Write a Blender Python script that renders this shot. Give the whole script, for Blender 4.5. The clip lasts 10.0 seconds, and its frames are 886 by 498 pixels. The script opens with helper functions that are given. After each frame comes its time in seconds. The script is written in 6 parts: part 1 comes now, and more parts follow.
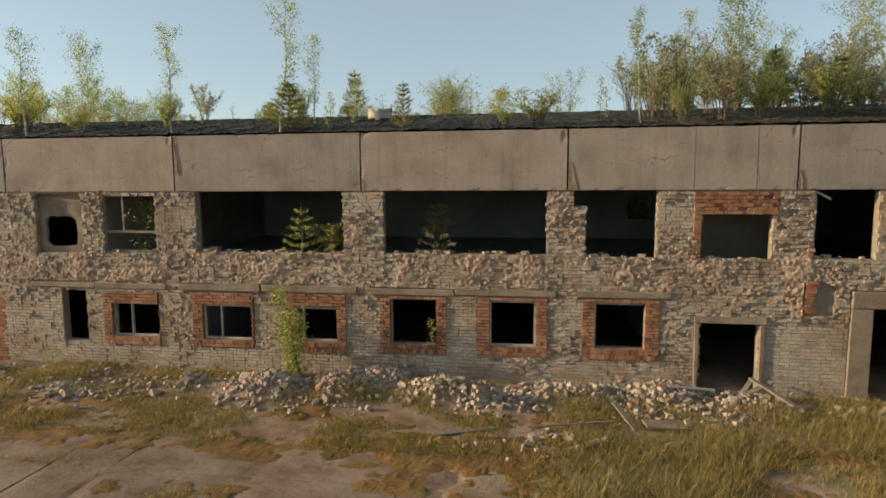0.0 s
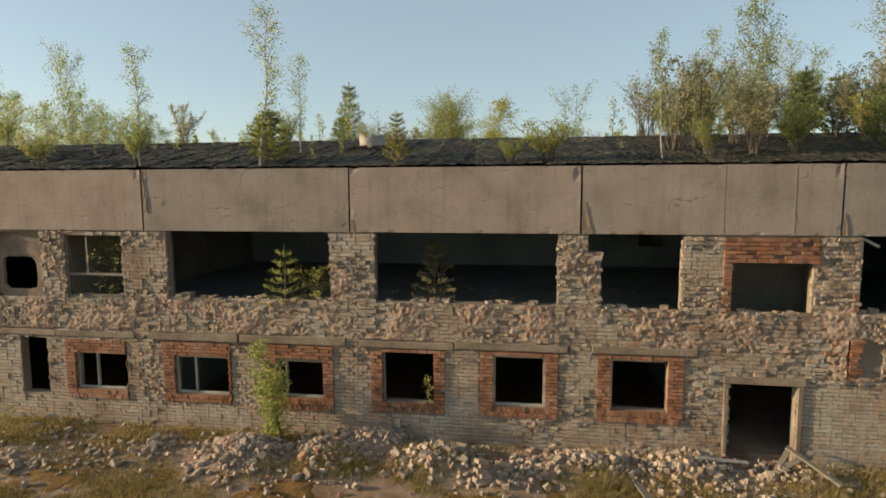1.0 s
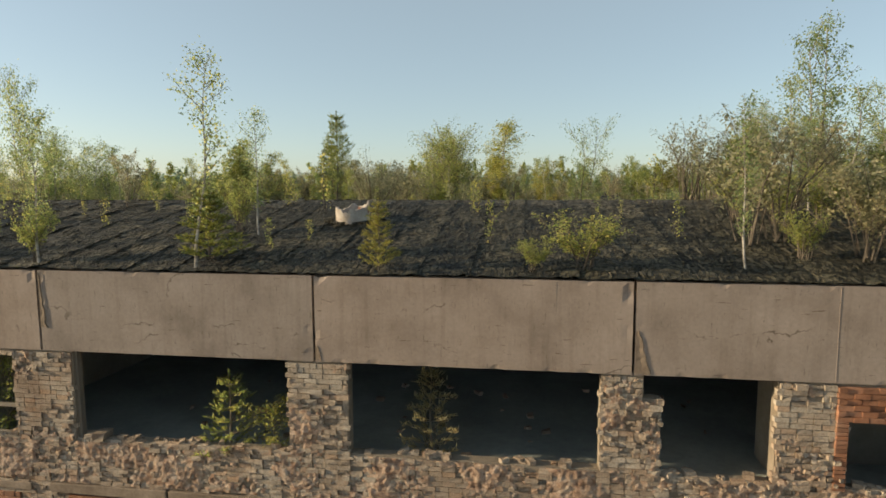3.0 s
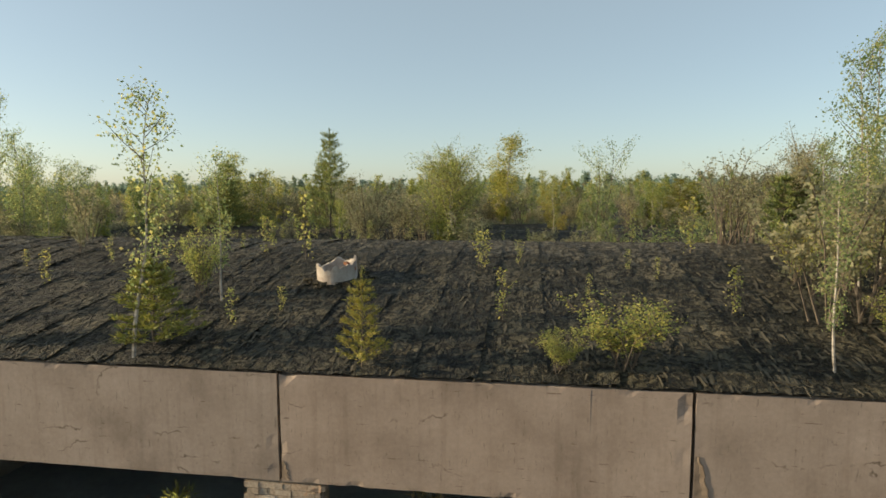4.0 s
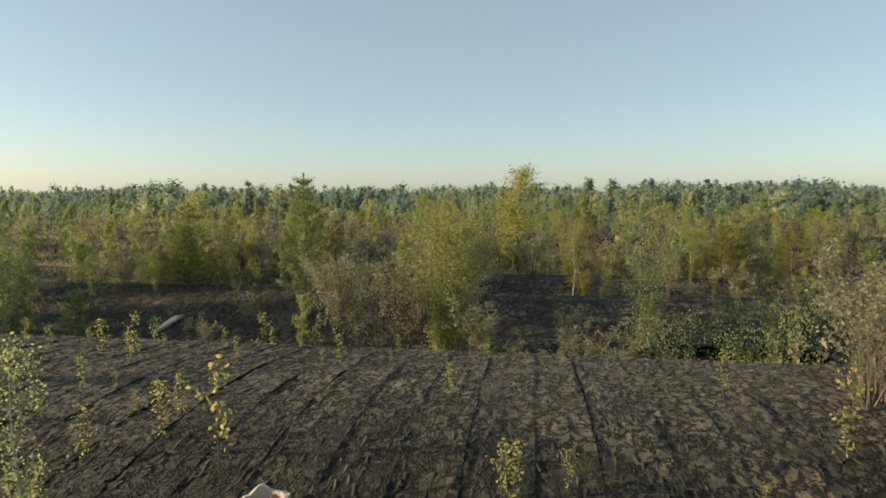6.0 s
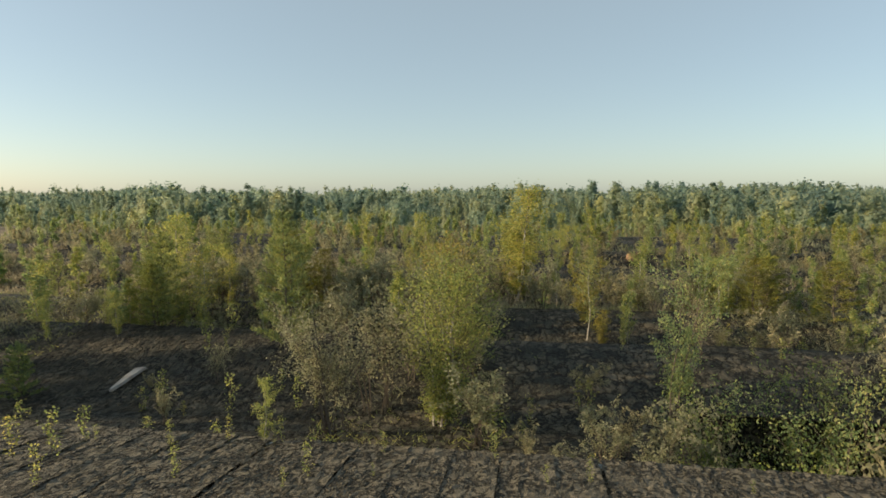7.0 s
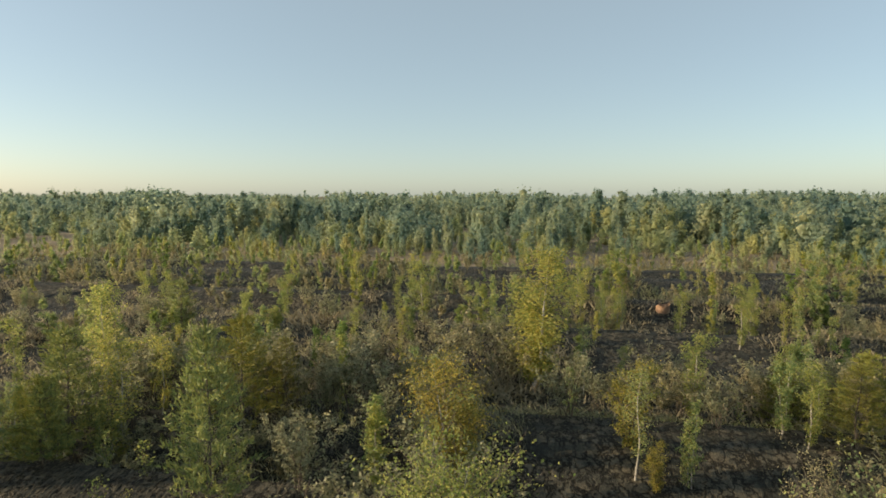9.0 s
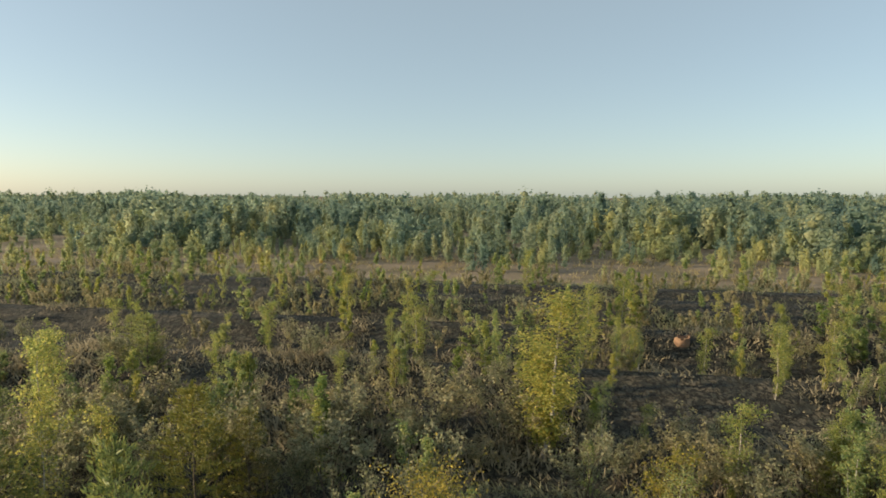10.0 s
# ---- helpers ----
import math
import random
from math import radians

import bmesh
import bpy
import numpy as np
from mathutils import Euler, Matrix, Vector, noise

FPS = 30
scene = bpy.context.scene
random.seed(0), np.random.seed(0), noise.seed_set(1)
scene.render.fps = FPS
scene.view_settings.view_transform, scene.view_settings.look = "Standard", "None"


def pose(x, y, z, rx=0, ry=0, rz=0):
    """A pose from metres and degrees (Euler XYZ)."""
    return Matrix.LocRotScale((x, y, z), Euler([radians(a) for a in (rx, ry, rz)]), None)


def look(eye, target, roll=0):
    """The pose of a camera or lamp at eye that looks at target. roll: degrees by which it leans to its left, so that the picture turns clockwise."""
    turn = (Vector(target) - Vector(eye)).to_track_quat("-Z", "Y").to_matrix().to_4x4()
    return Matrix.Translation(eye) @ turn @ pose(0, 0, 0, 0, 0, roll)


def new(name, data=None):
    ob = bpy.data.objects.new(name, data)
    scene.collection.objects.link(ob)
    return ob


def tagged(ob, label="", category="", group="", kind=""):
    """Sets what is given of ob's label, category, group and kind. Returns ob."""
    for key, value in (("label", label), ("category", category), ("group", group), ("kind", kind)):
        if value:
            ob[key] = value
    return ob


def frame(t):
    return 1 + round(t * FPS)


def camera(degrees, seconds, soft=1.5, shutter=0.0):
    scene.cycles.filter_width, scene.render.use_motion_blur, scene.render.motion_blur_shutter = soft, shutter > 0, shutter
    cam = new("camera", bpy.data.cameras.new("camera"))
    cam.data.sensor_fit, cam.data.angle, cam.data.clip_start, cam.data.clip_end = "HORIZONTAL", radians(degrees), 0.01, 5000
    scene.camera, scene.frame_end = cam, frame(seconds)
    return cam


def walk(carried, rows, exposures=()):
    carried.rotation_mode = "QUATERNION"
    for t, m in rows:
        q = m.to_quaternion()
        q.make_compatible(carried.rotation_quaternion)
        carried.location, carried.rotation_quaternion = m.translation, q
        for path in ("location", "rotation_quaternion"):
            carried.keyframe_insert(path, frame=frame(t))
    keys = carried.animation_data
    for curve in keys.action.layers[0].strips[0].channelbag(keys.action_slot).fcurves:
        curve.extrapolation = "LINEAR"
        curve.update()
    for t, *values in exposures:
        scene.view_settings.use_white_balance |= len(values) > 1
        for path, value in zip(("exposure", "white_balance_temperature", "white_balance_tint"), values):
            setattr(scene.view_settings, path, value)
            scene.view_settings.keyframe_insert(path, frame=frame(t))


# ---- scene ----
cam = camera(75.0, 10.0, soft=1.7)
# seconds, eye x y z, yaw, pitch, roll
PATH = [
    (0, 4.943, -16.674, 5.539, 8.49, -6.25, -0.24),
    (0.5, 4.806, -15.731, 6.067, 8.43, -6.19, -0.24),
    (1, 4.692, -14.790, 6.579, 8.41, -6.10, -0.22),
    (1.5, 4.565, -13.797, 7.109, 8.38, -6.06, -0.21),
    (2, 4.419, -12.771, 7.627, 8.31, -5.95, -0.21),
    (2.5, 4.253, -11.664, 8.192, 8.30, -5.92, -0.18),
    (4, 3.745, -8.047, 9.837, 8.54, -5.66, -0.13),
    (4.5, 3.541, -6.667, 10.440, 8.56, -5.58, -0.09),
    (5, 3.339, -5.317, 11.015, 8.55, -5.52, -0.06),
    (5.5, 3.129, -3.913, 11.587, 8.52, -5.46, -0.10),
    (7, 2.586, 0.655, 13.477, 8.75, -5.47, -0.10),
    (7.5, 2.361, 2.267, 14.114, 8.84, -5.32, -0.04),
    (8, 2.107, 3.948, 14.783, 8.86, -5.21, 0.08),
    (8.5, 1.908, 5.694, 15.473, 8.93, -5.22, 0.15),
    (9, 1.689, 7.560, 16.182, 8.94, -5.28, 0.20),
    (9.5, 1.487, 9.371, 16.830, 8.98, -5.30, 0.25),
    (10, 1.277, 11.360, 17.554, 8.99, -5.31, 0.30),
]


def turned(x, y, z, yaw, pitch, roll):
    y_, p_ = radians(yaw), radians(pitch)
    way = Vector((-math.sin(y_) * math.cos(p_), math.cos(y_) * math.cos(p_), math.sin(p_)))
    return look((x, y, z), Vector((x, y, z)) + way, roll)


walk(cam, [(t, turned(*row)) for t, *row in PATH], exposures=[(0, 0.56, 6950, 7), (10, 0.56, 6950, 7)])

# ---------------------------------------------------------------- light
SUN_EL, SUN_AZ = 14.0, 10.0          # the light travels towards +x, turned by SUN_AZ to +y
sun_way = Vector((math.cos(radians(SUN_AZ)) * math.cos(radians(SUN_EL)),
                  math.sin(radians(SUN_AZ)) * math.cos(radians(SUN_EL)), -math.sin(radians(SUN_EL))))
world = bpy.data.worlds.new("sky")
scene.world = world
world.use_nodes = True
wn = world.node_tree
sky = wn.nodes.new("ShaderNodeTexSky")
sky.sky_type = 'NISHITA'
sky.sun_disc = False
sky.sun_elevation = radians(SUN_EL)
sky.sun_rotation = math.atan2(-sun_way.x, -sun_way.y)
sky.altitude = 1500.0
sky.air_density, sky.dust_density, sky.ozone_density = 1.0, 3.0, 1.5
haze = wn.nodes.new("ShaderNodeMix")          # thin evening haze over the whole sky
haze.data_type = 'RGBA'
haze.inputs[0].default_value = 0.52
haze.inputs[7].default_value = (2.08, 2.46, 2.60, 1)
wn.links.new(sky.outputs[0], haze.inputs[6])
wn.links.new(haze.outputs[2], wn.nodes["Background"].inputs[0])
wn.nodes["Background"].inputs[1].default_value = 0.15
lamp = bpy.data.lights.new("sun", 'SUN')
lamp.energy, lamp.angle, lamp.color = 4.75, radians(0.8), (1.0, 0.80, 0.56)
sun = new("sun", lamp)
sun.matrix_world = look((-60, -10, 40), Vector((-60, -10, 40)) + sun_way)


# ---------------------------------------------------------------- materials
def material(name):
    m = bpy.data.materials.new(name)
    m.use_nodes = True
    return m, m.node_tree, m.node_tree.nodes["Principled BSDF"]


def node(tree, kind, **values):
    n = tree.nodes.new(kind)
    for k, v in values.items():
        n.inputs[k].default_value = v
    return n


def ramp(tree, stops, factor):
    r = tree.nodes.new("ShaderNodeValToRGB")
    e = r.color_ramp.elements
    while len(e) < len(stops):
        e.new(0.5)
    for el, (p, c) in zip(e, stops):
        el.position, el.color = p, (*c, 1)
    tree.links.new(factor, r.inputs[0])
    return r.outputs[0]


def mixed(tree, a, b, factor, mode='MIX'):
    n = tree.nodes.new("ShaderNodeMix")
    n.data_type, n.blend_type = 'RGBA', mode
    for sock, v in ((n.inputs[0], factor), (n.inputs[6], a), (n.inputs[7], b)):
        if isinstance(v, (int, float)):
            sock.default_value = v
        elif isinstance(v, tuple):
            sock.default_value = (*v, 1)
        else:
            tree.links.new(v, sock)
    return n.outputs[2]


def grain(tree, scale, detail=6.0, rough=0.6, stretch=(1, 1, 1)):
    co = tree.nodes.new("ShaderNodeTexCoord")
    mp = tree.nodes.new("ShaderNodeMapping")
    mp.inputs["Scale"].default_value = stretch
    tree.links.new(co.outputs["Object"], mp.inputs[0])
    n = node(tree, "ShaderNodeTexNoise", Scale=scale, Detail=detail, Roughness=rough)
    tree.links.new(mp.outputs[0], n.inputs["Vector"])
    return n.outputs[0]


def bumped(tree, bsdf, height, strength, distance):
    b = node(tree, "ShaderNodeBump", Strength=strength, Distance=distance)
    tree.links.new(height, b.inputs["Height"])
    tree.links.new(b.outputs[0], bsdf.inputs["Normal"])


def chance(tree):
    """A number of its own for each object and each loose piece of a mesh."""
    g, o = tree.nodes.new("ShaderNodeNewGeometry"), tree.nodes.new("ShaderNodeObjectInfo")
    a = tree.nodes.new("ShaderNodeMath")
    a.operation = 'ADD'
    tree.links.new(g.outputs["Random Per Island"], a.inputs[0])
    tree.links.new(o.outputs["Random"], a.inputs[1])
    f = tree.nodes.new("ShaderNodeMath")
    f.operation = 'FRACT'
    tree.links.new(a.outputs[0], f.inputs[0])
    return f.outputs[0]


def plain(name, coarse, fine, scales=(0.6, 9.0), rough=0.9, bump=0.02, stretch=(1, 1, 1), pieces=None, metal=0.0):
    """A weathered surface: stains at one scale, grain at another, and a shade of its own for each piece."""
    m, t, b = material(name)
    c1 = ramp(t, coarse, grain(t, scales[0], stretch=stretch))
    g2 = grain(t, scales[1], 8.0, 0.7)
    c = mixed(t, c1, ramp(t, fine, g2), 0.75, 'MULTIPLY')
    if pieces:
        c = mixed(t, c, ramp(t, pieces, chance(t)), 1.0, 'MULTIPLY')
    t.links.new(c, b.inputs["Base Color"])
    b.inputs["Roughness"].default_value = rough
    b.inputs["Metallic"].default_value = metal
    b.inputs["Specular IOR Level"].default_value = 0.25
    bumped(t, b, g2, 0.7, bump)
    return m


GREYS = [(0.3, (0.72, 0.72, 0.72)), (0.7, (1.0, 1.0, 1.0))]
M_brick = plain("silicate_brick", [(0.32, (0.26, 0.19, 0.14)), (0.45, (0.38, 0.31, 0.245)), (0.56, (0.43, 0.375, 0.31)), (0.72, (0.50, 0.46, 0.40))], [(0.34, (0.48, 0.45, 0.43)), (0.56, (1, 1, 1))],
                (0.7, 26.0), 0.94, 0.05,
                pieces=[(0.0, (0.74, 0.70, 0.66)), (0.3, (0.94, 0.92, 0.89)), (0.8, (1.0, 0.99, 0.97)), (1.0, (1.0, 0.84, 0.72))])
M_crust = plain("mortar_crust", [(0.34, (0.24, 0.15, 0.105)), (0.46, (0.41, 0.285, 0.205)), (0.56, (0.50, 0.375, 0.285)), (0.68, (0.54, 0.45, 0.36))], [(0.32, (0.42, 0.38, 0.35)), (0.6, (1, 1, 1))],
                (5.0, 22.0), 0.96, 0.05)
M_red = plain("red_brick", [(0.3, (0.25, 0.115, 0.065)), (0.55, (0.36, 0.185, 0.115)), (0.75, (0.42, 0.27, 0.195))], GREYS, (1.2, 25.0), 0.9, 0.01,
              pieces=[(0.0, (0.62, 0.58, 0.55)), (0.6, (1, 1, 1)), (1.0, (1.0, 0.88, 0.78))])
M_mortar = plain("mortar", [(0.3, (0.20, 0.165, 0.125)), (0.7, (0.32, 0.27, 0.21))], GREYS, (0.9, 14.0), 0.95, 0.03)


def streaked(name):
    """Facade concrete: washed stains that run down, blotches, hairline cracks."""
    m, t, b = material(name)
    o = t.nodes.new("ShaderNodeObjectInfo")
    co = t.nodes.new("ShaderNodeTexCoord")
    sc = t.nodes.new("ShaderNodeVectorMath")
    sc.operation = 'SCALE'
    sc.inputs[0].default_value = (53.0, 0.0, 29.0)
    t.links.new(o.outputs["Random"], sc.inputs["Scale"])
    sh = t.nodes.new("ShaderNodeVectorMath")
    sh.operation = 'ADD'
    t.links.new(co.outputs["Object"], sh.inputs[0])
    t.links.new(sc.outputs[0], sh.inputs[1])
    mp = t.nodes.new("ShaderNodeMapping")
    mp.inputs["Scale"].default_value = (6.0, 1.0, 0.35)
    t.links.new(sh.outputs[0], mp.inputs[0])
    blot = node(t, "ShaderNodeTexNoise", Scale=0.9, Detail=6.0, Roughness=0.6)
    fine = node(t, "ShaderNodeTexNoise", Scale=14.0, Detail=8.0, Roughness=0.7)
    run = node(t, "ShaderNodeTexNoise", Scale=1.0, Detail=5.0, Roughness=0.6)
    warp = node(t, "ShaderNodeTexNoise", Scale=1.6, Detail=4.0, Roughness=0.6)
    for n in (blot, fine, warp):
        t.links.new(sh.outputs[0], n.inputs["Vector"])
    t.links.new(mp.outputs[0], run.inputs["Vector"])
    mp2 = t.nodes.new("ShaderNodeMapping")
    mp2.inputs["Scale"].default_value = (0.45, 1.0, 1.1)
    t.links.new(mixed(t, sh.outputs[0], warp.outputs[1], 0.35), mp2.inputs[0])
    v = t.nodes.new("ShaderNodeTexVoronoi")
    v.feature = 'DISTANCE_TO_EDGE'
    v.inputs["Scale"].default_value = 0.9
    t.links.new(mp2.outputs[0], v.inputs["Vector"])
    line = ramp(t, [(0.0, (0.35, 0.33, 0.3)), (0.008, (1, 1, 1))], v.outputs[0])
    line = mixed(t, (1.0, 1.0, 1.0), line, ramp(t, [(0.52, (0, 0, 0)), (0.58, (1, 1, 1))], blot.outputs[0]))
    c = ramp(t, [(0.28, (0.225, 0.185, 0.155)), (0.5, (0.32, 0.268, 0.228)), (0.72, (0.38, 0.322, 0.278))], blot.outputs[0])
    c = mixed(t, c, ramp(t, [(0.34, (0.72, 0.70, 0.68)), (0.48, (1, 1, 1)), (0.7, (1.06, 1.05, 1.03))], run.outputs[0]), 0.38, 'MULTIPLY')
    c = mixed(t, c, ramp(t, [(0.3, (0.82, 0.82, 0.82)), (0.7, (1.04, 1.04, 1.04))], fine.outputs[0]), 0.9, 'MULTIPLY')
    c = mixed(t, c, line, 1.0, 'MULTIPLY')
    mp4 = t.nodes.new("ShaderNodeMapping")
    mp4.inputs["Scale"].default_value = (1.0, 1.0, 9.0)
    t.links.new(sh.outputs[0], mp4.inputs[0])
    gouge = node(t, "ShaderNodeTexNoise", Scale=2.0, Detail=4.0, Roughness=0.65)
    t.links.new(mp4.outputs[0], gouge.inputs["Vector"])
    c = mixed(t, c, ramp(t, [(0.645, (1, 1, 1)), (0.68, (0.50, 0.46, 0.43))], gouge.outputs[0]), 1.0, 'MULTIPLY')
    mp5 = t.nodes.new("ShaderNodeMapping")
    mp5.inputs["Scale"].default_value = (9.0, 1.0, 1.6)
    t.links.new(sh.outputs[0], mp5.inputs[0])
    pit = node(t, "ShaderNodeTexNoise", Scale=2.6, Detail=5.0, Roughness=0.7)
    t.links.new(mp5.outputs[0], pit.inputs["Vector"])
    c = mixed(t, c, ramp(t, [(0.60, (1, 1, 1)), (0.66, (0.66, 0.68, 0.66))], pit.outputs[0]), 1.0, 'MULTIPLY')
    c = mixed(t, c, ramp(t, [(0.0, (0.88, 0.90, 0.92)), (1.0, (1.04, 1.0, 0.97))], o.outputs["Random"]), 1.0, 'MULTIPLY')
    t.links.new(c, b.inputs["Base Color"])
    b.inputs["Roughness"].default_value = 0.92
    b.inputs["Specular IOR Level"].default_value = 0.2
    bumped(t, b, fine.outputs[0], 0.6, 0.006)
    return m


M_panel = streaked("panel_concrete")
M_conc = plain("old_concrete", [(0.3, (0.24, 0.195, 0.15)), (0.7, (0.37, 0.31, 0.245))], GREYS, (0.9, 11.0), 0.92, 0.012)
M_lintel = plain("stained_concrete", [(0.3, (0.17, 0.128, 0.095)), (0.5, (0.255, 0.20, 0.15)), (0.72, (0.33, 0.265, 0.205))], [(0.3, (0.6, 0.58, 0.55)), (0.65, (1, 1, 1))], (1.6, 15.0), 0.95, 0.025)
M_slab = plain("yard_concrete", [(0.34, (0.135, 0.085, 0.052)), (0.44, (0.205, 0.14, 0.10)), (0.56, (0.275, 0.20, 0.15)), (0.72, (0.33, 0.25, 0.19))], [(0.3, (0.6, 0.57, 0.54)), (0.6, (1, 1, 1))],
               (0.8, 9.0), 0.95, 0.03, pieces=[(0.0, (0.85, 0.85, 0.85)), (1.0, (1, 1, 1))])
M_plaster = plain("plaster", [(0.3, (0.24, 0.215, 0.175)), (0.7, (0.38, 0.34, 0.28))], GREYS, (0.8, 8.0), 0.95, 0.01)
M_clay = plain("clay", [(0.3, (0.24, 0.15, 0.10)), (0.7, (0.36, 0.235, 0.155))], GREYS, (3.0, 20.0), 0.9, 0.01)
M_ring = plain("whitewashed_concrete", [(0.3, (0.30, 0.25, 0.21)), (0.5, (0.43, 0.385, 0.34)), (0.7, (0.53, 0.49, 0.44))], GREYS, (3.0, 18.0), 0.9, 0.01)
M_inside = plain("sooty_plaster", [(0.3, (0.28, 0.315, 0.30)), (0.7, (0.45, 0.485, 0.46))], GREYS, (0.5, 6.0), 0.95, 0.02)
M_wood = plain("weathered_wood", [(0.3, (0.15, 0.125, 0.10)), (0.7, (0.27, 0.235, 0.19))], GREYS, (2.0, 30.0), 0.85, 0.004, stretch=(1, 1, 0.15))
M_paint = plain("old_white_paint", [(0.3, (0.24, 0.23, 0.20)), (0.6, (0.44, 0.42, 0.37))], GREYS, (2.5, 30.0), 0.7, 0.003)
M_rubble = plain("rubble", [(0.3, (0.35, 0.28, 0.225)), (0.7, (0.53, 0.45, 0.375))], GREYS, (1.5, 16.0), 0.95, 0.02,
                 pieces=[(0.0, (0.55, 0.5, 0.46)), (0.5, (0.95, 0.92, 0.88)), (0.9, (1.1, 1.05, 1.0)), (1.0, (0.95, 0.55, 0.4))])
M_soil = plain("soil", [(0.30, (0.15, 0.072, 0.028)), (0.43, (0.24, 0.16, 0.105)), (0.55, (0.35, 0.26, 0.195)), (0.70, (0.25, 0.21, 0.11))], [(0.3, (0.55, 0.53, 0.5)), (0.65, (1, 1, 1))], (0.45, 5.0), 0.97, 0.06)
M_moss = plain("dry_meadow", [(0.3, (0.12, 0.11, 0.06)), (0.5, (0.23, 0.185, 0.125)), (0.7, (0.34, 0.27, 0.20))], GREYS, (0.05, 1.2), 0.97, 0.2)


def felt(name, coarse, cracks, depth, sheen_tint=None, sheen=0.2):
    """Old roofing felt: stained, split into curling flakes along the sheet."""
    m, t, b = material(name)
    co = t.nodes.new("ShaderNodeTexCoord")
    o = t.nodes.new("ShaderNodeObjectInfo")
    sh = t.nodes.new("ShaderNodeVectorMath")
    sh.operation = 'ADD'
    t.links.new(co.outputs["Object"], sh.inputs[0])
    sc = t.nodes.new("ShaderNodeVectorMath")
    sc.operation = 'SCALE'
    sc.inputs[0].default_value = (37.0, 21.0, 0.0)
    t.links.new(o.outputs["Random"], sc.inputs["Scale"])
    t.links.new(sc.outputs[0], sh.inputs[1])
    n0 = node(t, "ShaderNodeTexNoise", Scale=0.9, Detail=6.0, Roughness=0.65)
    n1 = node(t, "ShaderNodeTexNoise", Scale=15.0, Detail=9.0, Roughness=0.75)
    n2 = node(t, "ShaderNodeTexNoise", Scale=3.2, Detail=3.0, Roughness=0.6)
    for n in (n0, n1, n2):
        t.links.new(sh.outputs[0], n.inputs["Vector"])
    warp = mixed(t, sh.outputs[0], n2.outputs[1], 0.45)
    mp = t.nodes.new("ShaderNodeMapping")
    mp.inputs["Scale"].default_value = (1.0, 0.55, 1.0)
    t.links.new(warp, mp.inputs[0])
    v = t.nodes.new("ShaderNodeTexVoronoi")
    v.feature = 'DISTANCE_TO_EDGE'
    v.inputs["Scale"].default_value = cracks
    t.links.new(mp.outputs[0], v.inputs["Vector"])
    gap = ramp(t, [(0.0, (0, 0, 0)), (0.05, (0.12, 0.12, 0.12)), (0.15, (0.9, 0.9, 0.9)), (0.4, (1, 1, 1))], v.outputs[0])
    mp3 = t.nodes.new("ShaderNodeMapping")
    mp3.inputs["Scale"].default_value = (7.0, 0.9, 1.0)
    t.links.new(sh.outputs[0], mp3.inputs[0])
    fib = node(t, "ShaderNodeTexNoise", Scale=1.6, Detail=7.0, Roughness=0.7)
    t.links.new(mp3.outputs[0], fib.inputs["Vector"])
    patch = ramp(t, [(0.32, (0, 0, 0)), (0.44, (1, 1, 1))], n0.outputs[0])
    gap = mixed(t, (1.0, 1.0, 1.0), gap, patch)
    c = ramp(t, coarse, n0.outputs[0])
    c = mixed(t, c, ramp(t, [(0.35, (0.45, 0.45, 0.45)), (0.62, (1.15, 1.12, 1.08))], n1.outputs[0]), 0.9, 'MULTIPLY')
    c = mixed(t, c, ramp(t, [(0.0, (0.66, 0.67, 0.68)), (1.0, (1.3, 1.25, 1.15))], o.outputs["Random"]), 1.0, 'MULTIPLY')
    c = mixed(t, c, ramp(t, [(0.35, (0.5, 0.5, 0.5)), (0.6, (1.12, 1.12, 1.12))], fib.outputs[0]), 0.75, 'MULTIPLY')
    if sheen_tint:          # paler brown towards ridge and rear, grazing sun sheen put into the colour
        at = t.nodes.new("ShaderNodeSeparateXYZ")
        t.links.new(co.outputs["Object"], at.inputs[0])
        far = node(t, "ShaderNodeMapRange", **{"From Min": sheen_tint[0], "From Max": sheen_tint[1]})
        t.links.new(at.outputs[1], far.inputs["Value"])
        wash = mixed(t, far.outputs[0], n0.outputs[0], 0.5)
        c = mixed(t, c, mixed(t, sheen_tint[2], ramp(t, [(0.3, (0.6, 0.6, 0.6)), (0.6, (1.1, 1.1, 1.1))], n1.outputs[0]), 1.0, 'MULTIPLY'), ramp(t, [(0.42, (0, 0, 0)), (0.70, (0.75, 0.75, 0.75))], wash))
    c = mixed(t, c, mixed(t, (0.12, 0.12, 0.11), (1.0, 1.0, 1.0), gap), 1.0, 'MULTIPLY')
    t.links.new(c, b.inputs["Base Color"])
    b.inputs["Roughness"].default_value = 0.72
    b.inputs["Specular IOR Level"].default_value = sheen
    c2 = mixed(t, n1.outputs[0], gap, 0.50)
    h = mixed(t, c2, fib.outputs[0], 0.30)
    bumped(t, b, h, 1.0, depth)
    return m


M_tar = felt("bitumen_roofing", [(0.28, (0.030, 0.030, 0.023)), (0.5, (0.090, 0.086, 0.063)), (0.70, (0.19, 0.174, 0.124))], 7.5, 0.16, (3.0, 10.0, (0.23, 0.20, 0.145)), 0.22)
M_tarfar = felt("bitumen_with_moss", [(0.30, (0.026, 0.031, 0.028)), (0.46, (0.074, 0.075, 0.063)), (0.60, (0.155, 0.140, 0.106)), (0.74, (0.23, 0.19, 0.14))], 5.0, 0.12)
M_bark = plain("birch_bark", [(0.35, (0.16, 0.14, 0.12)), (0.55, (0.47, 0.44, 0.39))], GREYS, (7.0, 30.0), 0.8, 0.004, stretch=(0.4, 0.4, 1))
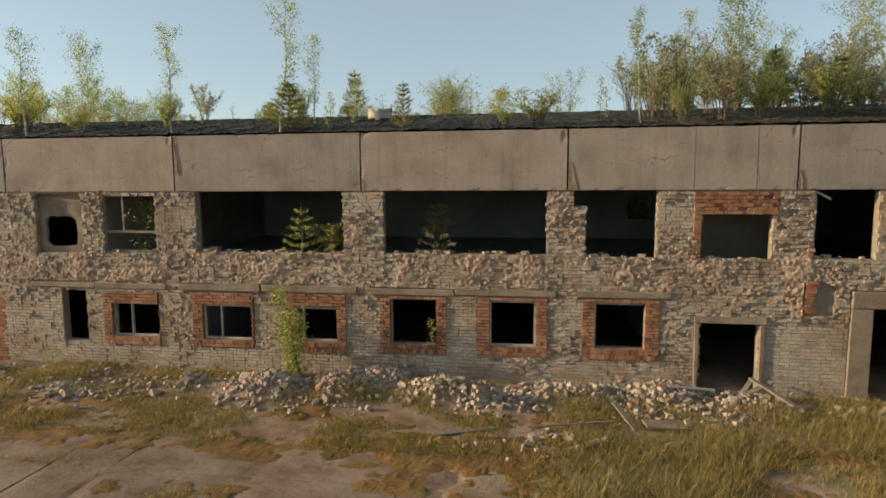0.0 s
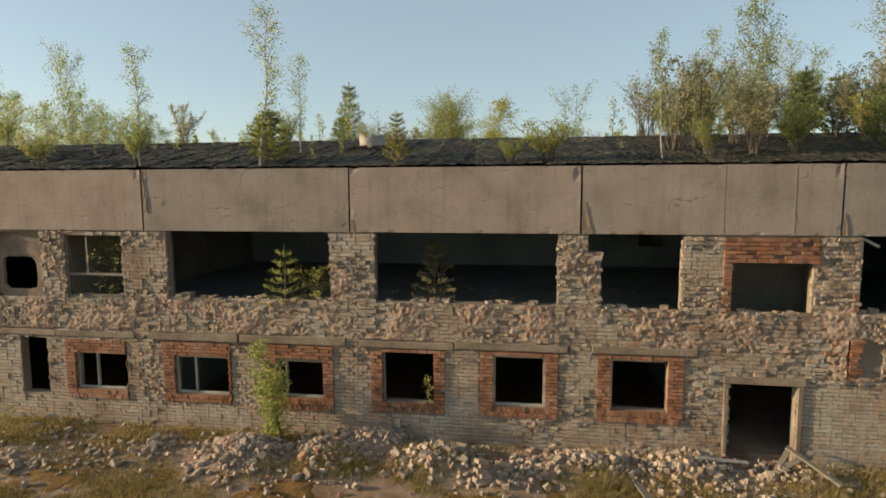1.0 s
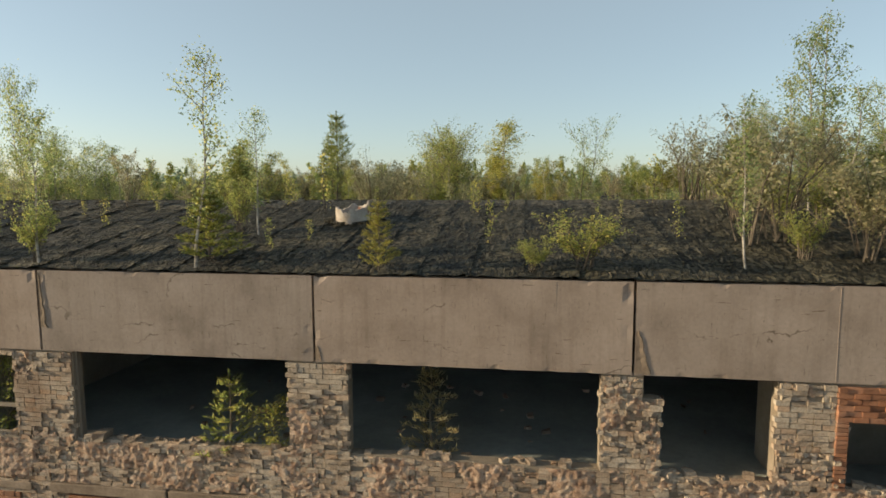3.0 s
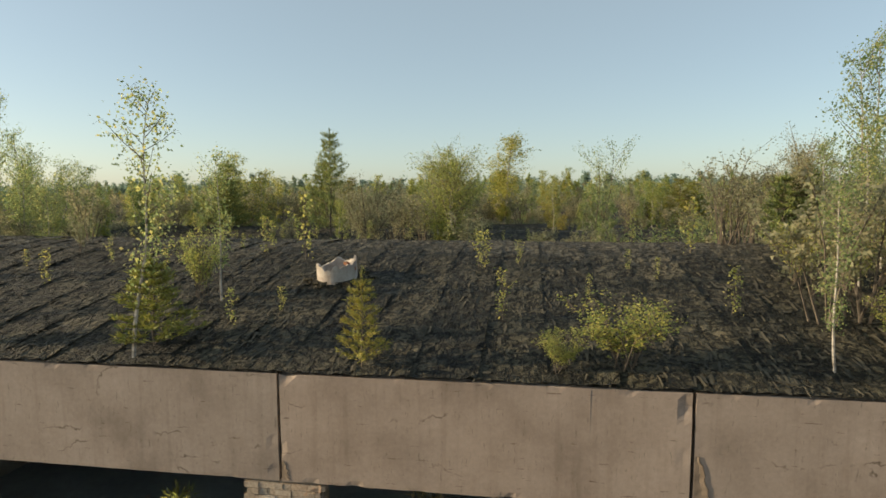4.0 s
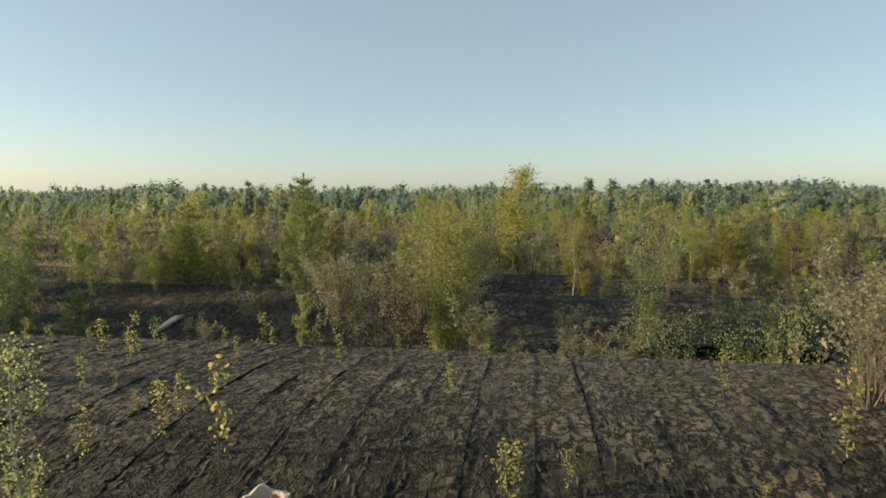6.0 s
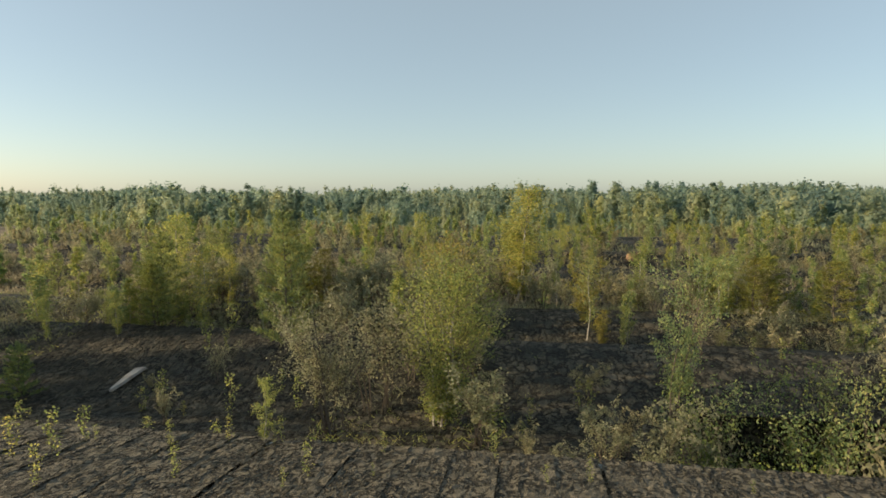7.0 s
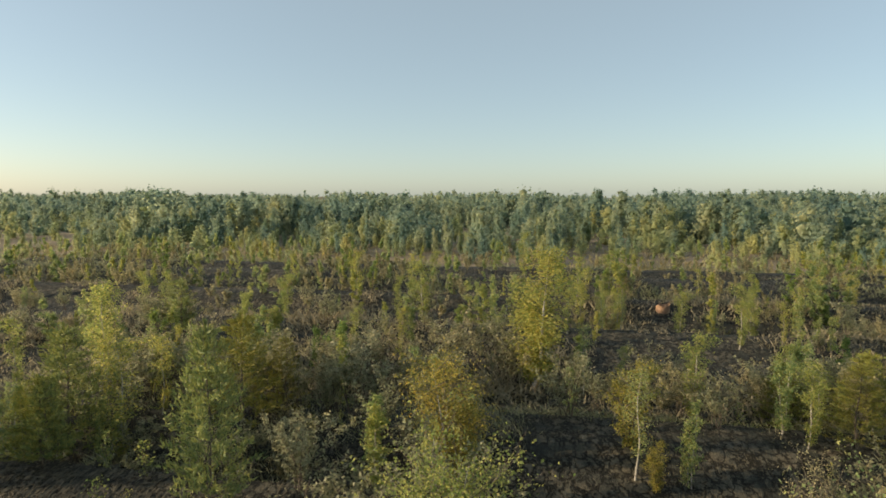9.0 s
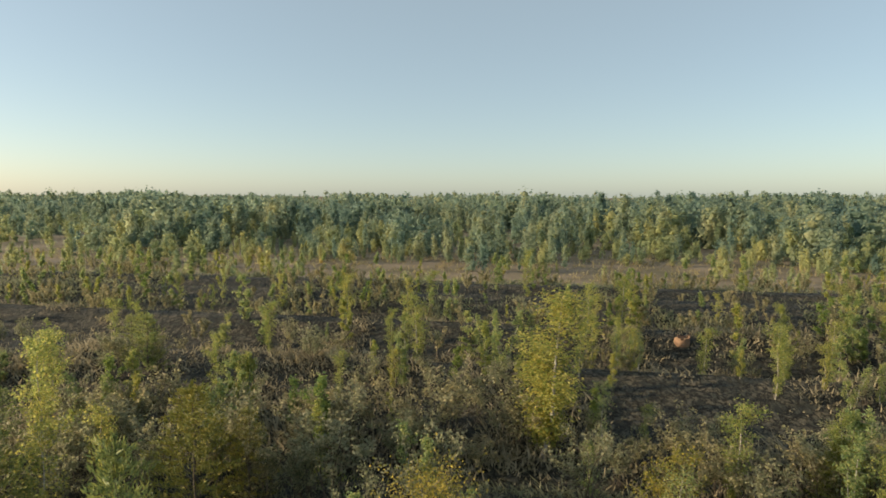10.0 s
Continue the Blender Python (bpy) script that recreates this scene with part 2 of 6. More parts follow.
M_twig = plain("brown_bark", [(0.3, (0.09, 0.075, 0.058)), (0.7, (0.18, 0.15, 0.118))], GREYS, (5.0, 30.0), 0.9, 0.004)


def leafy(name, tints, glow=0.62, gloss=0.5):
    m, t, b = material(name)
    c = ramp(t, tints, chance(t))
    o = t.nodes.new("ShaderNodeObjectInfo")
    c = mixed(t, c, ramp(t, [(0.0, (0.82, 0.86, 0.84)), (0.5, (1, 1, 1)), (1.0, (1.15, 1.04, 0.95))], o.outputs["Random"]), 1.0, 'MULTIPLY')
    t.links.new(c, b.inputs["Base Color"])
    b.inputs["Roughness"].default_value = gloss
    b.inputs["Specular IOR Level"].default_value = 0.3
    tr = t.nodes.new("ShaderNodeBsdfTranslucent")
    t.links.new(c, tr.inputs[0])
    mx = t.nodes.new("ShaderNodeMixShader")
    mx.inputs[0].default_value = glow
    t.links.new(b.outputs[0], mx.inputs[1])
    t.links.new(tr.outputs[0], mx.inputs[2])
    t.links.new(mx.outputs[0], t.nodes["Material Output"].inputs[0])
    return m


# M_leaf and M_leafy: leaf colours with blue raised, haze put into them
M_leaf = leafy("birch_leaf", [(0.0, (0.165, 0.245, 0.095)), (0.4, (0.285, 0.365, 0.155)), (0.75, (0.40, 0.44, 0.175)), (1.0, (0.53, 0.50, 0.185))])
M_leafy = leafy("yellow_leaf", [(0.0, (0.19, 0.26, 0.075)), (0.5, (0.36, 0.395, 0.125)), (1.0, (0.55, 0.495, 0.15))])
M_gold = leafy("golden_leaf", [(0.0, (0.17, 0.19, 0.05)), (0.5, (0.37, 0.335, 0.085)), (1.0, (0.56, 0.43, 0.10))])
M_olive = leafy("willow_leaf", [(0.0, (0.19, 0.20, 0.115)), (0.5, (0.305, 0.305, 0.18)), (1.0, (0.42, 0.385, 0.24))], 0.55)
M_needle = leafy("pine_needle", [(0.0, (0.115, 0.17, 0.07)), (0.5, (0.205, 0.255, 0.09)), (1.0, (0.338, 0.351, 0.104))], 0.3, 0.6)
M_needley = leafy("yellow_needle", [(0.0, (0.13, 0.165, 0.045)), (0.5, (0.24, 0.25, 0.06)), (1.0, (0.35, 0.31, 0.075))], 0.3, 0.6)
M_green = leafy("green_leaf", [(0.0, (0.12, 0.20, 0.07)), (0.5, (0.215, 0.30, 0.095)), (1.0, (0.338, 0.390, 0.104))])


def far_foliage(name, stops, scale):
    """Distant crowns: one tint for each tree or two, haze put into the stops."""
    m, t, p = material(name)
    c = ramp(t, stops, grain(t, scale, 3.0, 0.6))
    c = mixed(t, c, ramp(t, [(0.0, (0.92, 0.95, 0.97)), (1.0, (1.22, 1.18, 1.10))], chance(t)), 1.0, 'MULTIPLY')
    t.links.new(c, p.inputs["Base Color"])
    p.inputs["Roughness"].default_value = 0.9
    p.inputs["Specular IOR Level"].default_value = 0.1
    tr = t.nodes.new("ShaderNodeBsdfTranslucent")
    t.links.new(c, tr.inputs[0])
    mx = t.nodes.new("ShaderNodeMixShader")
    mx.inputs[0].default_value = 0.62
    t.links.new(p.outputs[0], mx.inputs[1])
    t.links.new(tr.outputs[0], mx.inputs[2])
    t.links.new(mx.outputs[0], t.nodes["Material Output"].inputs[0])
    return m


# M_far is blued and paled for haze; M_edge yellower for the sunlit front birches.
M_far = far_foliage("hazed_wood_foliage", [(0.34, (0.18, 0.265, 0.23)), (0.46, (0.245, 0.325, 0.255)), (0.56, (0.315, 0.37, 0.26)), (0.68, (0.40, 0.415, 0.26))], 0.06)
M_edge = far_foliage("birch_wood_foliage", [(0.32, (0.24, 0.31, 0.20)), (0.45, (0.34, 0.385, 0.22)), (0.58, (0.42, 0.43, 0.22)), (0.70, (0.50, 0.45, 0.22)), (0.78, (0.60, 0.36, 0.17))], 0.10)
M_grass = leafy("grass", [(0.0, (0.115, 0.125, 0.025)), (0.45, (0.24, 0.205, 0.048)), (0.75, (0.37, 0.27, 0.09)), (1.0, (0.46, 0.33, 0.16))], 0.35, 0.6)

M_brush = leafy("dry_brush", [(0.0, (0.20, 0.19, 0.13)), (0.5, (0.31, 0.285, 0.195)), (1.0, (0.41, 0.37, 0.26))], 0.45, 0.7)
M_dry = leafy("dry_grass", [(0.0, (0.26, 0.21, 0.10)), (1.0, (0.46, 0.38, 0.20))], 0.3, 0.7)


# ---------------------------------------------------------------- mesh helpers
def mesh_of(name, verts, faces, mat):
    me = bpy.data.meshes.new(name)
    me.from_pydata([tuple(v) for v in verts], [], [tuple(f) for f in faces])
    me.materials.append(mat)
    me.update()
    return me


def part(name, me, parent=None, label="", at=None):
    """Links a mesh as one object, under a thing or a part."""
    ob = new(name, me)
    if at is not None:
        ob.matrix_basis = at
    if parent is not None:
        ob.parent = parent
    if label:
        tagged(ob, label)
    return ob


BOX = [(0, 3, 2, 1), (4, 5, 6, 7), (0, 1, 5, 4), (1, 2, 6, 5), (2, 3, 7, 6), (3, 0, 4, 7)]


class Pieces:
    """Gathers loose pieces into one mesh."""

    def __init__(self):
        self.v, self.f = [], []

    def add(self, verts, faces):
        n = len(self.v)
        self.v += [tuple(p) for p in verts]
        self.f += [tuple(i + n for i in f) for f in faces]

    def box(self, x0, x1, y0, y1, z0, z1, jitter=0.0, rnd=random):
        v = [(x0, y0, z0), (x1, y0, z0), (x1, y1, z0), (x0, y1, z0), (x0, y0, z1), (x1, y0, z1), (x1, y1, z1), (x0, y1, z1)]
        if jitter:
            v = [tuple(c + rnd.uniform(-jitter, jitter) for c in p) for p in v]
        self.add(v, BOX)

    def mesh(self, name, mat):
        return mesh_of(name, self.v, self.f, mat)


def box_mesh(name, size, mat, jitter=0.0, seed=0, bevel=0.0):
    p, r = Pieces(), random.Random(seed)
    p.box(-size[0] / 2, size[0] / 2, -size[1] / 2, size[1] / 2, 0, size[2], jitter, r)
    me = p.mesh(name, mat)
    if bevel:
        bm = bmesh.new()
        bm.from_mesh(me)
        bmesh.ops.bevel(bm, geom=bm.edges[:], offset=bevel, segments=1, affect='EDGES')
        bm.to_mesh(me)
        bm.free()
    return me


def holed_wall(x0, x1, z0, z1, y0, y1, holes):
    """A wall along x with rectangular openings right through it."""
    xs = sorted({x0, x1, *[min(max(h[i], x0), x1) for h in holes for i in (0, 1)]})
    zs = sorted({z0, z1, *[min(max(h[i], z0), z1) for h in holes for i in (2, 3)]})

    def solid(i, k):
        if not (0 <= i < len(xs) - 1 and 0 <= k < len(zs) - 1):
            return False
        cx, cz = (xs[i] + xs[i + 1]) / 2, (zs[k] + zs[k + 1]) / 2
        return not any(h[0] < cx < h[1] and h[2] < cz < h[3] for h in holes)

    p = Pieces()
    for i in range(len(xs) - 1):
        for k in range(len(zs) - 1):
            if not solid(i, k):
                continue
            a, b, c, d = xs[i], xs[i + 1], zs[k], zs[k + 1]
            p.add([(a, y0, c), (b, y0, c), (b, y0, d), (a, y0, d)], [(0, 1, 2, 3)])
            p.add([(a, y1, c), (b, y1, c), (b, y1, d), (a, y1, d)], [(3, 2, 1, 0)])
            if not solid(i - 1, k):
                p.add([(a, y0, c), (a, y1, c), (a, y1, d), (a, y0, d)], [(3, 2, 1, 0)])
            if not solid(i + 1, k):
                p.add([(b, y0, c), (b, y1, c), (b, y1, d), (b, y0, d)], [(0, 1, 2, 3)])
            if not solid(i, k - 1):
                p.add([(a, y0, c), (b, y0, c), (b, y1, c), (a, y1, c)], [(3, 2, 1, 0)])
            if not solid(i, k + 1):
                p.add([(a, y0, d), (b, y0, d), (b, y1, d), (a, y1, d)], [(0, 1, 2, 3)])
    return p


# ---------------------------------------------------------------- the lie of the land
GROUND = -0.3
PROFILE_Y = [0.0, 2.1, 3.6, 6.0, 7.5, 9.0, 12.3]
PROFILE_Z = [7.13, 7.56, 7.84, 8.28, 8.38, 8.36, 8.05]


def roof_z(y):
    return float(np.interp(y, PROFILE_Y, PROFILE_Z))


# each rear bay: a felt slope that climbs to a ridge, then a step down into the next valley
BACK_Y = [12.3, 13.5, 17.0, 19.1, 20.5, 22.0, 22.9, 23.5, 24.3, 27.6, 29.6, 31, 33.7, 36, 41.8, 43.0, 43.8, 46, 48.5, 50.8, 52.0, 52.8, 57, 62.5, 64, 65, 67, 70, 71.5, 73, 80]
BACK_Z = [6.95, 6.8, 6.65, 7.0, 7.45, 7.85, 7.9, 6.7, 6.45, 7.65, 7.75, 7.15, 7.1, 7.2, 8.15, 8.2, 7.3, 7.1, 7.5, 8.4, 8.5, 7.6, 7.2, 8.4, 8.5, 7.6, 7.5, 8.3, 8.3, 7.2, 7.2]
COURT = (6.6, 13.0, 12.4, 18.4)          # open light court between two bays


def back_z(x, y):
    return float(np.interp(y, BACK_Y, BACK_Z)) + 0.10 * noise.noise((x * 0.15, y * 0.15, 3.0))


def support(x, y):
    if COURT[0] < x < COURT[1] and COURT[2] < y < COURT[3]:
        return 2.6
    if 0 <= y < 12.3:
        return roof_z(y)
    if 12.3 <= y < 80 and -60 < x < 62:
        return back_z(x, y)
    return GROUND


# ---------------------------------------------------------------- ground
def grid_mesh(name, xs, ys, zfun, mat):
    v = [(x, y, zfun(x, y)) for y in ys for x in xs]
    n = len(xs)
    f = [(j * n + i, j * n + i + 1, (j + 1) * n + i + 1, (j + 1) * n + i) for j in range(len(ys) - 1) for i in range(n - 1)]
    return mesh_of(name, v, f, mat)


# heaps of rubble: x, y, spread along and across, height, stones
MOUNDS = [(-2.3, -1.7, 0.8, 0.7, 0.45, 520), (-0.3, -1.4, 0.7, 0.8, 0.40, 360), (0.6, -0.5, 0.7, 0.35, 0.35, 160), (2.6, -1.3, 0.9, 0.6, 0.36, 330), (4.3, -1.9, 0.6, 0.5, 0.22, 130),
          (6.2, -1.1, 1.0, 0.5, 0.30, 330), (8.6, -0.8, 0.8, 0.45, 0.36, 340), (9.0, -1.9, 1.0, 0.5, 0.15, 120), (11.0, -1.1, 1.0, 0.5, 0.18, 120), (-5.0, -1.6, 1.6, 0.7, 0.14, 150),
          (-9.0, -1.8, 1.6, 0.8, 0.20, 150), (-7.0, -2.8, 1.6, 0.6, 0.08, 80), (5.6, -4.2, 0.9, 0.5, 0.06, 50), (13.0, -1.4, 1.0, 0.6, 0.08, 50), (-11.8, -1.6, 1.2, 0.7, 0.2, 70)]


def ground_z(x, y):
    heap = max(h * math.exp(-((x - a) / (1.3 * c)) ** 2 - ((y - b) / (1.3 * d)) ** 2) for a, b, c, d, h, n in MOUNDS) if -6 < y < 0.5 else 0.0
    return heap + flat_z(x, y)


def flat_z(x, y):
    if -30 < y < -0.1 and -30 < x < 40:
        near = max(0.0, 1 + y / 5.0)
        rise = 0.05 * noise.noise((x * 0.5, y * 0.5, 0)) + 0.10 * max(0, noise.noise((x * 0.9, y * 0.9, 5))) * near
        creep = 0.9 * noise.noise((x * 0.45, y * 0.45, 14)) + 0.5 * noise.noise((x * 1.3, y * 1.3, 15))
        creep += max(0.0, (x - 1.6) * 0.55) + max(0.0, (y + 5.6) * 1.2) - 0.62
        cover = 0.085 * max(0.0, min(1.0, creep * 2.0))
        return GROUND - 0.02 + rise * (1.0 if x > 3.5 or y > -4.2 else 0.15) + cover
    return GROUND - 0.02 + 8.0 * max(0.0, min(1.0, (y - 700) / 250))


side = [-3000, -1200, -500, -200, -90, -45] + [i * 0.25 for i in range(-64, 80)] + [50, 90, 200, 500, 1200, 3000]
deep = [-3000, -800, -200, -80, -40] + [i * 0.25 for i in range(-48, 2)] + [0.6, 12, 40, 80, 85, 150, 400, 700, 950, 1600, 3000]
ground = tagged(part("ground", grid_mesh("ground", side, deep, ground_z, M_soil)), "brown earth with dry grass and rubble", "ground", kind="structure")
for p in ground.data.polygons:
    p.material_index = 1 if p.center.y > 60 or abs(p.center.x) > 60 else 0
ground.data.materials.append(M_moss)

# ---------------------------------------------------------------- building shell
X0, X1 = -60.0, 62.0
UP = {"u1": (-8.58, -6.73, 3.47, 5.30), "u2": (-5.33, -0.58, 3.50, 5.39), "u3": (0.66, 5.45, 3.55, 5.39), "u4": (6.52, 8.47, 3.50, 5.39),
      "u5": (9.62, 11.47, 3.48, 4.73), "u6": (12.49, 14.06, 3.55, 5.39)}
NICHE = (-11.02, -9.33, 3.40, 5.33)
LOW = {"l0": (-10.25, -9.35, 0.51, 2.24), "l1": (-8.43, -6.80, 0.72, 1.83), "l2": (-5.27, -3.62, 0.72, 1.83), "l3": (-2.20, -0.84, 0.77, 1.83),
       "l4": (0.83, 2.24, 0.79, 2.20), "l5": (3.82, 5.18, 0.82, 2.18), "l6": (6.82, 8.22, 0.88, 2.20)}
DOOR = (9.69, 11.26, -0.4, 1.70)
DOOR_R = (14.10, 15.6, -0.4, 2.20)
HOLES = [*UP.values(), (6.20, 6.52, 4.95, 5.39), NICHE, *LOW.values(), DOOR, DOOR_R]
wall_south = part("wall_south", holed_wall(X0, X1, -0.6, 5.42, 0.05, 0.30, HOLES).mesh("wall_south", M_mortar))
tagged(wall_south, "ruined facade of weathered pale brick with concrete panels", "wall", kind="structure")

shell = holed_wall(X0, X1, -0.6, 8.0, 12.0, 12.28, [(9.6, 10.65, 3.92, 4.86)])
tagged(part("wall_north", shell.mesh("wall_north", M_inside)), "dark sooty inner wall of the ruined hall", "wall", kind="structure")
for tag, a in (("wall_west", X0), ("wall_east", X1 - 0.4)):
    s = Pieces()
    s.box(a, a + 0.4, 0.5, 80, -0.6, 7.0)
    tagged(part(tag, s.mesh(tag, M_conc)), "plain concrete end wall of the hall", "wall", kind="structure")
s = Pieces()
s.box(X0, X1, 80, 80.4, -0.6, 7.2)
tagged(part("wall_far", s.mesh("wall_far", M_conc)), "plain concrete rear wall of the hall", "wall", kind="structure")
s = Pieces()
s.box(X0 + 0.4, X1 - 0.4, 0.305, 11.995, 2.62, 2.98)
tagged(part("floor_upper", s.mesh("floor_upper", M_inside)), "dirty concrete upper floor", "floor", kind="structure")
s = Pieces()
s.box(X0 + 0.4, X1 - 0.4, 0.305, 11.995, -0.6, -0.22)
tagged(part("floor_lower", s.mesh("floor_lower", M_soil)), "dirty concrete ground floor", "floor", kind="structure")
s = Pieces()
s.box(X0 + 0.4, X1 - 0.4, 0.32, 11.995, 5.44, 5.75)
tagged(part("ceiling", s.mesh("ceiling", M_inside)), "dark concrete ceiling slabs", "ceiling", kind="structure")
for k, (a, b) in enumerate(((-9.0, 11.99), (9.0, 2.19), (12.2, 11.99))):
    s = Pieces()
    s.box(a, a + 0.18, 0.31, b, 2.99, 5.43)
    tagged(part("wall_inner_%d" % (k + 1), s.mesh("wall_inner", M_plaster)), "grimy plastered partition wall", "wall", kind="structure")
for k, a in enumerate((-6.4, 2.95, 9.2)):
    s = Pieces()
    s.box(a, a + 0.18, 0.31, 11.99, -0.21, 2.61)
    tagged(part("wall_inner_%d" % (k + 4), s.mesh("wall_inner", M_inside)), "dark plastered partition wall", "wall", kind="structure")

# ---------------------------------------------------------------- facade panels
def panel_mesh(seed):
    r = random.Random(seed)
    nx, nz = 60, 18
    w, h = 5.950, 1.695
    v, f = [], []
    for k in range(nz + 1):
        for i in range(nx + 1):
            x, z = -w / 2 + w * i / nx, h * k / nz
            d = 0.006 * noise.noise((x * 0.8 + seed * 7, z * 0.8, 1))
            edge = min(i, nx - i) / 2.0
            chip = max(0.0, noise.noise((x * 3 + seed * 11, z * 3, 4)) - 0.18) if (edge < 1 or k in (0, nz)) else 0.0
            if k == nz:
                z -= 0.07 * chip
            if k == 0:
                z += 0.03 * chip
            v.append((x, d + 0.05 * chip, z))
            if i < nx and k < nz:
                a = k * (nx + 1) + i
                f.append((a, a + 1, a + nx + 2, a + nx + 1))
    n = len(v)
    v += [(-w / 2, 0.3, 0), (w / 2, 0.3, 0), (w / 2, 0.3, h), (-w / 2, 0.3, h)]
    row = lambda k: [k * (nx + 1) + i for i in range(nx + 1)]
    col = lambda i: [k * (nx + 1) + i for k in range(nz + 1)]
    f += [(*row(0)[::-1], n, n + 1), (*row(nz), n + 2, n + 3), (*col(0), n + 3, n), (*col(nx)[::-1], n + 1, n + 2)]
    return mesh_of("panel", v, f, M_panel)


def rib_mesh():
    q = Pieces()
    q.box(-0.005, 0.005, -0.0015, 0.004, 0.03, 1.66, 0.002, random.Random(2))
    return q.mesh("casting_seam", M_panel)


panels = [panel_mesh(s) for s in range(5)]
for x in (4.62, 9.36, 10.95):
    part("casting_seam", rib_mesh(), wall_south, at=pose(x, -0.012, 5.41))
for k in range(-10, 10):
    part("panel", panels[k % 5], wall_south, at=pose(3.0 + 6 * k, -0.012 + 0.006 * (k % 3), 5.405))

# spalled corners beside the panel joints: a ragged scar that shows the paler core
def scar_mesh(seed, w, h):
    r = random.Random(seed)
    n = 12
    left = [(0.0, h * k / n) for k in range(n + 1)]
    right = [(w * (1.05 - 0.85 * (k / n) ** 1.5) + r.gauss(0, 0.018), h * k / n) for k in range(n + 1)]
    v, f = [], []
    for (a, b), (c, d) in zip(left, right):
        v += [(a, -0.016, b), ((a + c) * 0.5, -0.013 + r.gauss(0, 0.003), b), (c, -0.022, d), (c + 0.02, 0.0, d)]
    for k in range(n):
        for i in range(3):
            q = k * 4 + i
            f.append((q, q + 1, q + 5, q + 4))
    f.append((n * 4, n * 4 + 1, n * 4 + 2, n * 4 + 3))
    return mesh_of("spall_scar", v, f, M_lintel)


for x, z, w, h, k in ((6.035, 5.43, 0.22, 0.78, 1), (-5.965, 5.9, 0.10, 1.15, 2), (0.03, 5.43, 0.10, 0.30, 3), (12.03, 5.43, 0.09, 0.5, 4)):
    part("spall_scar", scar_mesh(k, w, h), wall_south, "ragged scar in a panel edge", pose(x, 0, z))

# ---------------------------------------------------------------- roof over the front bay
def sheet_mesh(seed):
    """One strip of roofing felt up the slope, wrinkled and cracked."""
    w, ny, nx = 1.06, 110, 11
    v, f = [], []
    for j in range(ny + 1):
        y = -0.02 + 12.36 * j / ny
        for i in range(nx + 1):
            x = -w / 2 + w * i / nx
            q = (x * 2.2 + seed * 13, y * 3.2, seed * 5)
            wr = max(0.0, 0.5 - abs(noise.noise(q)) * 2.8) * 0.035
            wr += max(0.0, 0.4 - abs(noise.noise((x * 7 + seed * 3, y * 1.7, 5))) * 2.4) * 0.05
            wr += 0.010 * noise.noise((x * 8 + seed, y * 9, 2)) + 0.025 * noise.noise((x * 1.0, y * 0.8 + seed, 7))
            lap = 0.020 * (i / nx)
            v.append((x, y, roof_z(y) + lap + wr))
            if i < nx and j < ny:
                a = j * (nx + 1) + i
                f.append((a, a + 1, a + nx + 2, a + nx + 1))
    return mesh_of("roofing_sheet", v, f, M_tar)


s = Pieces()
for a, b in zip(range(len(PROFILE_Y) - 1), range(1, len(PROFILE_Y))):
    ya, yb, za, zb = PROFILE_Y[a], PROFILE_Y[b], PROFILE_Z[a] - 0.07, PROFILE_Z[b] - 0.07
    ya = max(ya, 0.30)
    s.add([(X0, ya, za - 0.2), (X1, ya, za - 0.2), (X1, yb, zb - 0.2), (X0, yb, zb - 0.2), (X0, ya, za), (X1, ya, za), (X1, yb, zb), (X0, yb, zb)], BOX)
roof = tagged(part("roof_front", s.mesh("roof_front", M_tar)), "low-pitched roof of cracked black roofing felt", "roof", kind="structure")
sheets = [sheet_mesh(k) for k in range(9)]
for k in range(-28, 30):
    part("roofing_sheet", sheets[(k * 4) % 9], roof, at=pose(k * 1.0 + 0.5, 0, 0.0, 0, 0, 0.35 * math.sin(k * 2.7)))

def flakes(n, xr, yr, seed, zfun, mat, long=(0.06, 0.34), wide=(0.015, 0.05), lift=(0.003, 0.014)):
    """Curled scabs of split felt, long down the slope, one edge standing up."""
    r = random.Random(seed)
    p_ = Pieces()
    while n:
        x, y = r.uniform(*xr), r.uniform(*yr)
        if noise.noise((x * 0.55, y * 0.35, seed)) + 0.5 * noise.noise((x * 2.1, y * 0.9, seed + 4)) < r.uniform(-0.55, 0.35):
            continue
        n -= 1
        a, b = r.uniform(*long) * 0.5, r.uniform(*wide) * 0.5
        if r.random() < 0.2:
            a, b = b * 1.4, a * 0.6
        q = r.gauss(0, 0.12)
        co, si = math.cos(q), math.sin(q)
        up, base = r.uniform(*lift) * (1.6 if r.random() < 0.1 else 1.0), 0.012
        side = 1 if r.random() < 0.6 else -1
        pts = ((-a, -b, 0), (0, -b * r.uniform(0.5, 1.3), 0), (a, -b, 0), (a * r.uniform(0.6, 1), b * 0.3, up * 0.5), (a * r.uniform(0.3, 0.9), b, up), (-a * r.uniform(0.3, 0.9), b * r.uniform(0.7, 1.2), up * r.uniform(0.4, 1)), (-a * r.uniform(0.7, 1), b * 0.3, up * 0.3))
        v = []
        for u, w, h in pts:
            w *= side
            px, py = x - si * u + co * w, y + co * u + si * w
            v.append((px, py, zfun(px, py) + base + h))
        p_.add(v, [(0, 1, 2, 3, 6) if side > 0 else (6, 3, 2, 1, 0), (6, 3, 4, 5) if side > 0 else (5, 4, 3, 6)])
    return p_.mesh("felt_flakes", mat)


